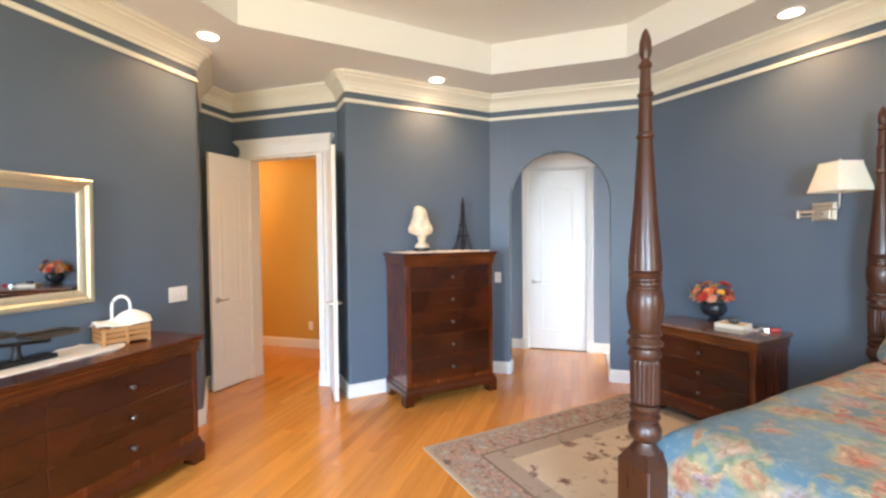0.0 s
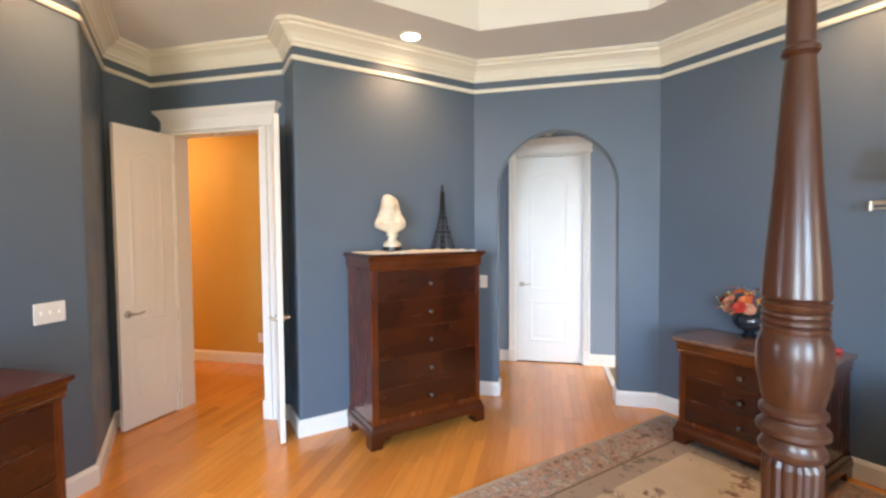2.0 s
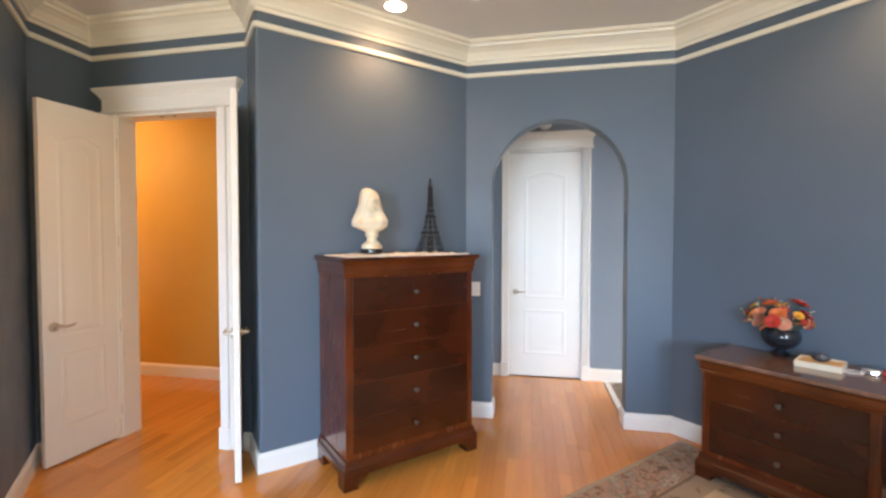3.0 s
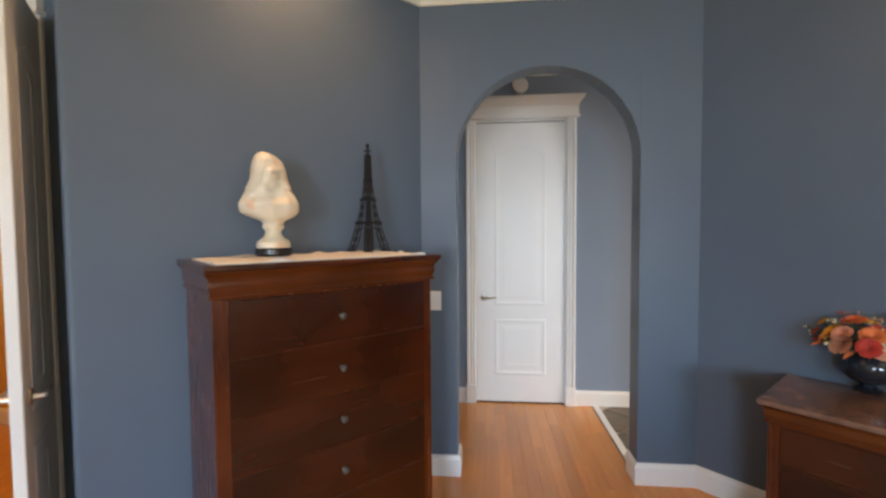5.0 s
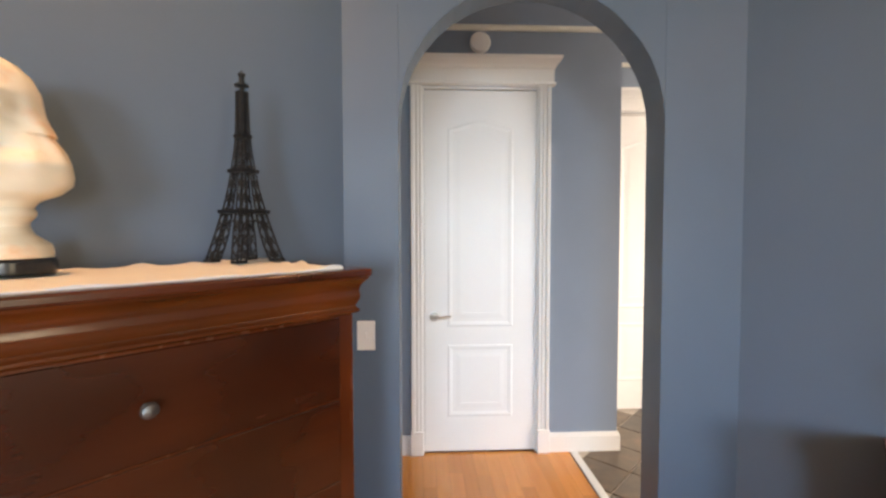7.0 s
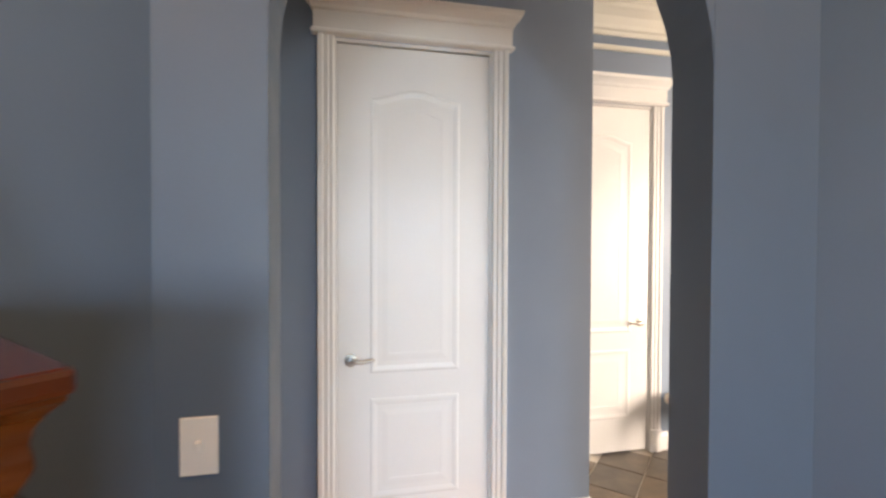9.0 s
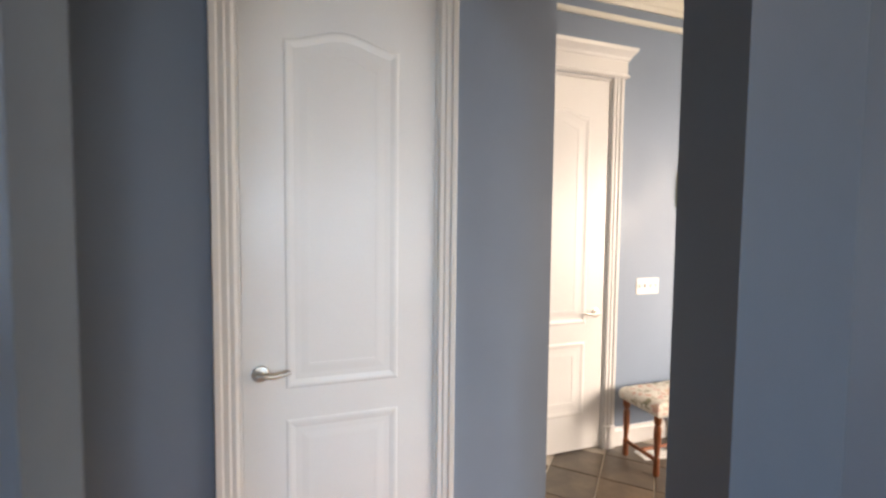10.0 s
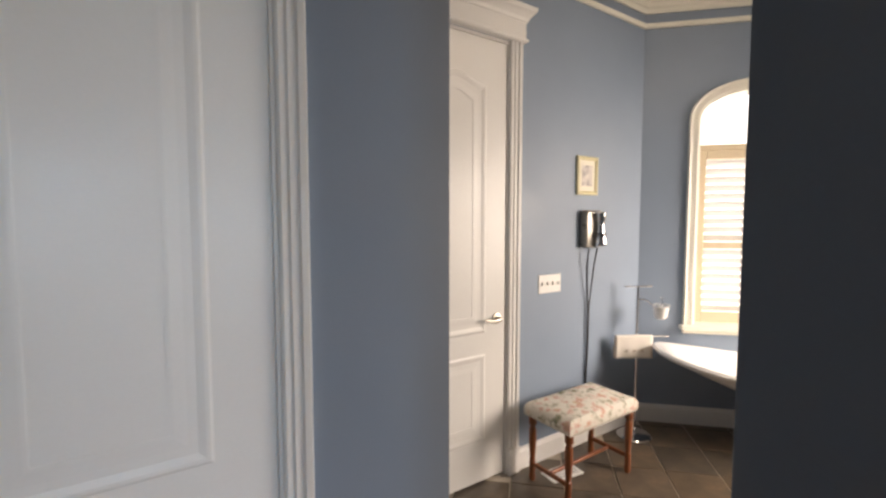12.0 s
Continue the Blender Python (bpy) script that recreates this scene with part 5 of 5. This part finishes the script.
fv = thing("floor_vent", pose(1.825, 8.15, -0.0005, 0, 0, -6), "white metal floor vent in the slate tiles behind the stool", "vent")
bm = sweep(rounded(0.115, 0.06, 0.008, 2), [(0, 0), (0, 0.004), (-0.018, 0.005), (-0.018, 0)], 1, True)
part("vent_frame", bm, PLASTIC, fv)
# dark sheet painted as the shade of the open duct below
part("vent_back", box(-0.098, 0.098, -0.044, 0.044, 0.0003, 0.001), plain("duct_shade", (0.12, 0.11, 0.10), 0.6), fv)
for i in range(9):
    part("vent_slat", box(-0.096, 0.096, -0.040 + i * 0.010 - 0.0022, -0.040 + i * 0.010 + 0.0022, 0.001, 0.0035), PLASTIC, fv)

# small picture
pic = thing("framed_picture", pose(2.215, BY, 1.775), "small picture in a cream frame on the bathroom wall", "picture")
CREAMFRAME = plain("cream_gilt_frame", (0.72, 0.66, 0.42), 0.4, 0.08, 10, 90, 0.2)
bm = sweep([(-0.10, -0.122), (0.10, -0.122), (0.10, 0.122), (-0.10, 0.122)], [(0, 0), (0, 0.016), (-0.010, 0.020), (-0.024, 0.012), (-0.024, 0)], 1, True)
bm.transform(Matrix(((1, 0, 0, 0), (0, 0, -1, 0), (0, 1, 0, 0), (0, 0, 0, 1))))
part("picture_frame", bm, CREAMFRAME, pic)
part("mat_board", box(-0.077, 0.077, -0.008, -0.002, -0.099, 0.099), plain("mat_card", (0.78, 0.74, 0.62), 0.8), pic)
pm, pnt, pb = graph("faded_print")
pnt.links.new(ramp(pnt, noise_tex(pnt, coords(pnt), 22, 4), [(0.38, (0.30, 0.27, 0.26)), (0.5, (0.52, 0.48, 0.45)), (0.62, (0.66, 0.62, 0.56))]), pb.inputs["Base Color"])
part("print", box(-0.050, 0.050, -0.0095, -0.008, -0.066, 0.066), pm, pic, "faded grey print")

# wall-hung hair dryer with its cords
DRY = plain("dryer_grey", (0.30, 0.28, 0.25), 0.3, 0.05, 6, 60, 0.0, metal=0.5)
hd = thing("wall_hair_dryer", pose(2.245, BY, 1.432) @ Matrix.Scale(1.05, 4), "silver grey hair dryer hanging in its wall holder", "hair dryer")
part("holder", box(-0.085, 0.085, -0.055, -0.001, -0.115, 0.115, 0.016, seg=3), DRY, hd, "", True)
bm = lathe([(0.030, -0.105), (0.038, -0.10), (0.042, -0.07), (0.034, -0.04), (0.026, -0.01), (0.024, 0.04), (0.034, 0.065), (0.036, 0.095), (0.020, 0.108)], 18, center=(0.02, -0.075))
part("dryer_handle", bm, CHROME, hd, "polished dryer body", True)
for zz in (-0.06, -0.045, -0.03):
    part("ring", lathe([(0.036, zz), (0.040, zz + 0.003), (0.036, zz + 0.006)], 18, center=(0.02, -0.075)), DARKIRON, hd)
for x0 in (-0.05, 0.03):
    part("cord", tube([(x0, -0.05, -0.115), (x0 * 0.9, -0.03, -0.22), (x0 * 0.45, -0.02, -0.38), (x0 * 0.12, -0.016, -0.5), (x0 * 0.1, -0.014, -0.72), (-0.01 + x0 * 0.1, -0.012, -0.98)], 0.0042, 7), DARKIRON, hd)

# towel and soap stand
SX, SY = 2.595, 8.185
stn = thing("bath_stand", pose(SX, SY, 0.0, 0, 0, -32) @ Matrix.Diagonal((1.05, 1.05, 0.955, 1)), "slim chrome bath stand with arms for soap and towel", "towel stand")
part("foot_plate", lathe([(0.105, 0), (0.108, 0.004), (0.100, 0.012), (0.02, 0.018), (0.012, 0.03)], 32), CHROME, stn, "", True)
part("pole", lathe([(0.0085, 0.02), (0.0085, 1.085)], 12), CHROME, stn, "", True)
part("top_arm", tube([(-0.09, 0, 1.09), (0.095, 0, 1.09)], 0.007, 10), CHROME, stn)
part("soap_arm", tube([(0, 0, 1.0), (0.05, -0.01, 0.995), (0.08, -0.02, 0.965), (0.10, -0.03, 0.955)], 0.006, 8), CHROME, stn)
part("towel_bar", tube([(-0.155, -0.02, 0.735), (0.20, -0.02, 0.735)], 0.006, 10), CHROME, stn)
dish = thing("soap_pump", stn.matrix_basis @ pose(0.135, -0.04, 0.865), "white ceramic soap pump held in the bath stand", "soap dispenser")
part("cup", lathe([(0.022, 0), (0.034, 0.01), (0.046, 0.07), (0.052, 0.10), (0.048, 0.10), (0.040, 0.02)], 24), PORCELAIN, dish, "", True)
part("pump", lathe([(0.016, 0.022), (0.016, 0.11), (0.006, 0.115), (0.006, 0.15), (0.010, 0.155)], 12), CHROME, dish, "chrome pump", True)
part("cup_ring", lathe([(0.0515, 0.088), (0.055, 0.092), (0.0515, 0.096)], 24), CHROME, dish)
tow = thing("hand_towel", stn.matrix_basis @ pose(-0.03, -0.02, 0.735), "small white embroidered towel draped over the stand", "towel")
bm = bmesh.new()
g = []
for j in range(25):
    row = []
    v = j / 24 * 0.33
    for i in range(15):
        u = i / 14 - 0.5
        if v < 0.155:
            y, z = -0.011, -0.155 + v
        elif v < 0.175:
            a = (v - 0.155) / 0.02 * math.pi
            y, z = -0.011 * math.cos(a), 0.009 * math.sin(a)
        else:
            y, z = 0.011, 0.175 - v
        row.append(bm.verts.new((u * 0.245, y + 0.004 * math.sin(u * 14) * (-z * 5 if z < 0 else 0), z)))
    g.append(row)
for j in range(24):
    for i in range(14):
        bm.faces.new((g[j][i], g[j][i + 1], g[j + 1][i + 1], g[j + 1][i]))
tc_ = part("towel_cloth", bm, CLOTH, tow, "", True)
sol = tc_.modifiers.new("thickness", "SOLIDIFY")
sol.thickness, sol.offset = 0.004, 0
THREAD = plain("brown_thread", (0.32, 0.22, 0.15), 0.9)
for u in (-0.05, 0.0, 0.05):
    bm = bmesh.new()
    for k in range(5):
        a = k * 1.25
        tube([(u, -0.0165, -0.10), (u + 0.014 * math.cos(a), -0.0165, -0.10 + 0.010 * math.sin(a))], 0.0016, 5, bm)
    part("embroidery", bm, THREAD, tow)

# free-standing tub along the window wall
tub = thing("freestanding_bathtub", pose(3.27, 7.40, -0.03, 0, 0, -45) @ Matrix.Diagonal((1.03, 1.03, 0.88, 1)), "white freestanding roll-top bathtub below the shuttered window", "bathtub")


def tub_ring(bm, k, z, lift=0.0):
    row = []
    for i in range(64):
        a = 2 * math.pi * i / 64
        x, y = 0.90 * k[0] * math.copysign(abs(math.cos(a)) ** 0.8, math.cos(a)), 0.37 * k[1] * math.copysign(abs(math.sin(a)) ** 0.8, math.sin(a))
        row.append(bm.verts.new((x, y, z + lift * (x / 0.8) ** 2)))
    return row


bm = bmesh.new()
secs = [((0.20, 0.42), 0.17, 0), ((0.24, 0.50), 0.22, 0.0), ((0.30, 0.62), 0.36, 0.02), ((0.42, 0.74), 0.45, 0.06), ((0.66, 0.86), 0.52, 0.10), ((0.88, 0.94), 0.58, 0.10), ((0.955, 0.955), 0.60, 0.10), ((1.0, 1.0), 0.612, 0.10), ((1.012, 1.03), 0.632, 0.10), ((1.0, 1.0), 0.650, 0.10), ((0.95, 0.92), 0.648, 0.10), ((0.86, 0.86), 0.60, 0.10), ((0.64, 0.78), 0.545, 0.10), ((0.41, 0.66), 0.475, 0.06), ((0.29, 0.54), 0.385, 0.02), ((0.22, 0.42), 0.26, 0.0)]
rws = [tub_ring(bm, *sec) for sec in secs]
for a, b in zip(rws, rws[1:]):
    for i in range(64):
        bm.faces.new((a[i], a[(i + 1) % 64], b[(i + 1) % 64], b[i]))
bm.faces.new(rws[0])
bm.faces.new(rws[-1])
part("tub_shell", bm, PORCELAIN, tub, "", True)
for sx in (-1, 1):
    for sy in (-1, 1):
        part("claw_foot", tube([(sx * 0.24, sy * 0.16, 0.23), (sx * 0.30, sy * 0.20, 0.16), (sx * 0.285, sy * 0.19, 0.09), (sx * 0.31, sy * 0.205, 0.055)], [0.030, 0.026, 0.018, 0.024], 10), CHROME, tub, "chrome claw foot", True)

# arched bathroom windows with shutters
PINE = plain("shutter_cream", (0.74, 0.62, 0.44), 0.4, 0.05, 3, 120, 0.05)
GLASS, gnt, gb2 = graph("window_glass")
gb2.inputs["Transmission Weight"].default_value, gb2.inputs["Roughness"].default_value, gb2.inputs["IOR"].default_value = 1.0, 0.0, 1.05


def arched_window(s0, s1, zl, zs, rise, label):
    w = s1 - s0
    mid = Vector(BC1) + (Vector(BC2) - Vector(BC1)).normalized() * (s0 + s1) / 2
    win = structure(thing("window_bath", pose(mid.x, mid.y, 0, 0, 0, -45), label, ""))
    if "category" in win:
        del win["category"]
    arc = [(w / 2 * math.cos(math.pi * i / 24), zs + rise * math.sin(math.pi * i / 24)) for i in range(25)]
    loop = [(-w / 2, zl), (w / 2, zl)] + arc[:-1] + [(-w / 2, zs)]
    prof = [(-0.004, 0.0), (-0.004, 0.020), (0.012, 0.026), (0.045, 0.022), (0.062, 0.028), (0.066, 0.0)]
    turn = Matrix(((1, 0, 0, 0), (0, 0, -1, 0), (0, 1, 0, 0), (0, 0, 0, 1)))
    bm = sweep(loop, prof, 1, True)
    bm.transform(turn)
    part("window_casing", bm, CREAM, win)
    bm = sweep(loop, [(0.001, -0.15), (0.001, 0.0), (-0.014, 0.0), (-0.014, -0.15)], 1, True)
    bm.transform(turn)
    part("window_frame", bm, CREAM, win)
    part("sill", box(-w / 2 - 0.09, w / 2 + 0.09, -0.06, 0.0, zl - 0.035, zl - 0.004, 0.006), CREAM, win)
    part("transom_bar", box(-w / 2 + 0.014, w / 2 - 0.014, 0.02, 0.07, zs - 0.21, zs - 0.165, 0.004), PINE, win)
    bm = sweep([(x * 0.96, z if z > zl else z + 0.012) for x, z in loop], [(0, -0.10), (0, -0.094), (-0.002, -0.094), (-0.002, -0.10)], 1, True)
    gp = bmesh.new()
    pts = [(x * 0.96, z) for x, z in loop]
    f = [gp.verts.new((x, 0.100, z)) for x, z in pts]
    b2 = [gp.verts.new((x, 0.104, z)) for x, z in pts]
    for i in range(len(pts)):
        gp.faces.new((f[i], f[(i + 1) % len(pts)], b2[(i + 1) % len(pts)], b2[i]))
    gp.faces.new(f)
    gp.faces.new(b2)
    bm.free()
    pane = part("pane", gp, GLASS, win)
    pane.visible_shadow = False
    top = zs - 0.21
    for sx in (-1,):
        xa, xb = -(w / 2 - 0.016), w / 2 - 0.016
        sh = part("shutter", box(xa, xa + 0.048, 0.022, 0.052, zl + 0.012, top, 0.003), PINE, win, "cream louvred shutter")
        part("stile", box(xb - 0.048, xb, 0.022, 0.052, zl + 0.012, top, 0.003), PINE, sh)
        midz = (zl + top) / 2 - 0.05
        for za, zb in ((zl + 0.012, zl + 0.09), (midz - 0.025, midz + 0.025), (top - 0.06, top)):
            part("rail", box(xa + 0.048, xb - 0.048, 0.022, 0.052, za, zb, 0.002), PINE, sh)
        for lo_, hi_ in ((zl + 0.09, midz - 0.025), (midz + 0.025, top - 0.06)):
            n = int((hi_ - lo_) / 0.056)
            for i in range(n):
                bm = box(xa + 0.049, xb - 0.049, -0.031, 0.031, -0.0035, 0.0035, 0.002)
                bm.transform(Matrix.Translation((0, 0.037, lo_ + (i + 0.5) * (hi_ - lo_) / n)) @ Matrix.Rotation(radians(-52), 4, "X"))
                part("louvre", bm, PORCELAIN, sh)
        for hz in (zl + 0.2, midz, top - 0.15):
            part("shutter_hinge", box(sx * (w / 2 - 0.019) - 0.004, sx * (w / 2 - 0.019) + 0.004, 0.012, 0.022, hz - 0.035, hz + 0.035), NICKEL, sh)


arched_window(0.375, 1.115, 0.74, 2.19, 0.21, "arched window with cream casing and louvred shutters, bright daylight outside")
# second window, added mostly out of view, to let in more daylight
arched_window(1.4, 2.3, 0.78, 2.15, 0.20, "arched window with cream casing and louvred shutters, bright daylight outside")

# plain sash windows behind the camera, unseen; their number and places are assumed


def sash_window(m, w, z0, z1):
    win = structure(thing("window_unseen", m, "white sash window placed out of view for daylight", ""))
    if "category" in win:
        del win["category"]
    bm = sweep([(-w / 2, z0), (w / 2, z0), (w / 2, z1), (-w / 2, z1)], [(-0.03, -0.10), (-0.03, 0.0), (0.0, 0.02), (0.08, 0.02), (0.08, 0.001), (0.001, 0.001), (0.001, -0.10)], 1, True)
    bm.transform(Matrix(((1, 0, 0, 0), (0, 0, -1, 0), (0, 1, 0, 0), (0, 0, 0, 1))))
    part("window_frame", bm, WHITE, win)
    part("glazing_bar", box(-0.012, 0.012, 0.03, 0.05, z0 + 0.03, z1 - 0.03), WHITE, win)
    part("glazing_bar", box(-w / 2 + 0.03, w / 2 - 0.03, 0.03, 0.05, (z0 + z1) / 2 - 0.012, (z0 + z1) / 2 + 0.012), WHITE, win)


sash_window(pose(-0.4 + 2.0 - 0.0, -1.3, 0, 0, 0, 180), 1.5, 0.8, 2.3)
sash_window(pose(-1.6, -1.3, 0, 0, 0, 180), 1.5, 0.8, 2.3)
sash_window(pose(3.6, 0.8, 0, 0, 0, -90), 1.5, 0.8, 2.3)

# added window in the unseen bath end wall, a source for hall and bath
sash_window(pose(3.839, 5.699, 0, 0, 0, -135), 1.55, 0.8, 2.35)

# ---- floor pieces, last ----
FLOOR = bpy.data.objects["floor"]
OAK_REST = wood("oak_plank_far", (0.60, 0.22, 0.040), (0.72, 0.31, 0.075), 1, 0.2, 0.3)
PW, GAP = 0.083, 0.0004


def spans(x):
    """Where planks run at x, as stretches of y."""
    out = []
    if x < -3.03:
        if x > -3.68:
            out.append((4.5 + (-3.03 - x) * 1.03 - 0.03, 5.63))
    elif x < -2.36:
        out.append((-1.30, 5.63))
    elif x < -2.118:
        out.append((-1.30, 5.66 - (x + 2.36) * 1.07))
    elif x < -0.942:
        out.append((-1.30, min(x + 7.49, 6.53)))
    elif x < 0.68:
        out.append((-1.30, 6.53))
    elif x < 3.6:
        out.append((-1.30, 7.22 - x))
    if -6.2 < x < -2.37:
        a = 5.63 if DOOR_L - 0.03 < x < DOOR_R + 0.03 else 5.76
        out.append((a, 6.96))
    if -1.7 < x < 0.38:
        out.append((6.53 if -0.725 < x < 0.346 else 6.66, 7.70))
    merged = []
    for a, b in out:
        if merged and abs(merged[-1][1] - a) < 0.01:
            merged[-1] = (merged[-1][0], b)
        else:
            merged.append((a, b))
    return merged


def plank_verts(w, l, h=0.016, c=0.0007):
    x, y = w / 2 - GAP / 2, l / 2 - GAP / 2
    lo = [(-x, -y, -h), (x, -y, -h), (x, y, -h), (-x, y, -h)]
    mid = [(-x, -y, -c), (x, -y, -c), (x, y, -c), (-x, y, -c)]
    hi = [(-x + c, -y + c, 0), (x - c, -y + c, 0), (x - c, y - c, 0), (-x + c, y - c, 0)]
    fs = [(8, 9, 10, 11)]
    for o in (0, 4):
        fs += [(o + i, o + (i + 1) % 4, o + 4 + (i + 1) % 4, o + 4 + i) for i in range(4)]
    return lo + mid + hi, fs


planks = []
prng = random.Random(11)
nx = int((3.6 + 6.2) / PW)
for i in range(nx):
    xc = -6.2 + (i + 0.5) * PW
    for a, b in spans(xc):
        y = a
        first = True
        while y < b - 0.02:
            l = prng.choice((0.6, 0.75, 0.9, 1.05, 1.2, 1.5)) * (prng.uniform(0.3, 1) if first else 1)
            first = False
            if b - (y + l) < 0.25:
                l = b - y
            planks.append((xc, y + l / 2, round(l, 4)))
            y += l
planks.sort(key=lambda p: math.hypot(p[0] + 1.0, (p[1] - 4.9) * 0.75))
cache = {}
for xc, yc, l in planks[:300]:
    if l not in cache:
        me = bpy.data.meshes.new("plank")
        vs, fs = plank_verts(PW, l)
        me.from_pydata(vs, [], fs)
        me.materials.append(OAK)
        cache[l] = me
    ob = new("plank", cache[l])
    ob.location, ob.parent = (xc, yc, 0.0), FLOOR
vs, fs = [], []
for xc, yc, l in planks[300:]:
    pv, pf = plank_verts(PW, l)
    o = len(vs)
    vs += [(x + xc, y + yc, z) for x, y, z in pv]
    fs += [tuple(k + o for k in f) for f in pf]
me = bpy.data.meshes.new("far_planks")
me.from_pydata(vs, [], fs)
me.materials.append(OAK_REST)
fp_ = new("far_planks", me)
fp_.parent = FLOOR
tagged(fp_, kind="stuff")

# slate tiles, laid on the diagonal
SLATE, slnt, slb = graph("slate_tile")
inf = slnt.nodes.new("ShaderNodeObjectInfo")
svec = coords(slnt)
c1 = ramp(slnt, noise_tex(slnt, svec, 5, 5, 0.65), [(0.3, (0.080, 0.064, 0.048)), (0.55, (0.135, 0.105, 0.075)), (0.72, (0.21, 0.155, 0.105))])
c1 = mix(slnt, 1.0, c1, ramp(slnt, inf.outputs["Random"], [(0, (0.75, 0.78, 0.82)), (1, (1.2, 1.1, 1.0))]), "MULTIPLY")
slnt.links.new(c1, slb.inputs["Base Color"])
slb.inputs["Roughness"].default_value = 0.38
bump(slnt, slb, noise_tex(slnt, svec, 22, 5), 0.35, 0.003)
BFLOOR = bpy.data.objects["floor_bath"]
T = 0.30
me = bpy.data.meshes.new("tile")
hx = T / 2 - 0.004
tv, tf = plank_verts(T, T, 0.010, 0.002)
tv = [(x * (hx * 2) / (T - GAP), y * (hx * 2) / (T - GAP), z) for x, y, z in tv]
me.from_pydata(tv, [], tf)
me.materials.append(SLATE)


def in_bath(x, y):
    return x > 0.44 and y < BY + 0.03 and x + y < 11.22 and x + y > 7.36 and x - y < -1.7 and (x > 0.72 or 6.7 < y < 7.66)


for i in range(-30, 10):
    for j in range(-20, 25):
        u, v = -4.17 + (i + 0.5) * T, 7.2 + (j + 0.5) * T
        x, y = (u + v) / math.sqrt(2), (v - u) / math.sqrt(2)
        if x > 5:
            continue
        ok = [in_bath(x + dx, y + dy) for dx, dy in ((0, 0), (0.17, 0), (-0.17, 0), (0, 0.17), (0, -0.17))]
        if not ok[0] and sum(ok) < 2:
            continue
        lim_x = 0.418
        if x - 0.212 < lim_x:
            # cut along the threshold
            cut = bmesh.new()
            cut.from_mesh(me)
            cut.transform(pose(x, y, 0.0, 0, 0, 45))
            bmesh.ops.bisect_plane(cut, geom=cut.verts[:] + cut.edges[:] + cut.faces[:], plane_co=(lim_x, 0, 0), plane_no=(-1, 0, 0), clear_outer=True)
            if cut.verts:
                part("tile", cut, SLATE, BFLOOR)
            else:
                cut.free()
            continue
        ob = new("tile", me)
        ob.matrix_basis = pose(x, y, 0.0, 0, 0, 45)
        ob.parent = BFLOOR
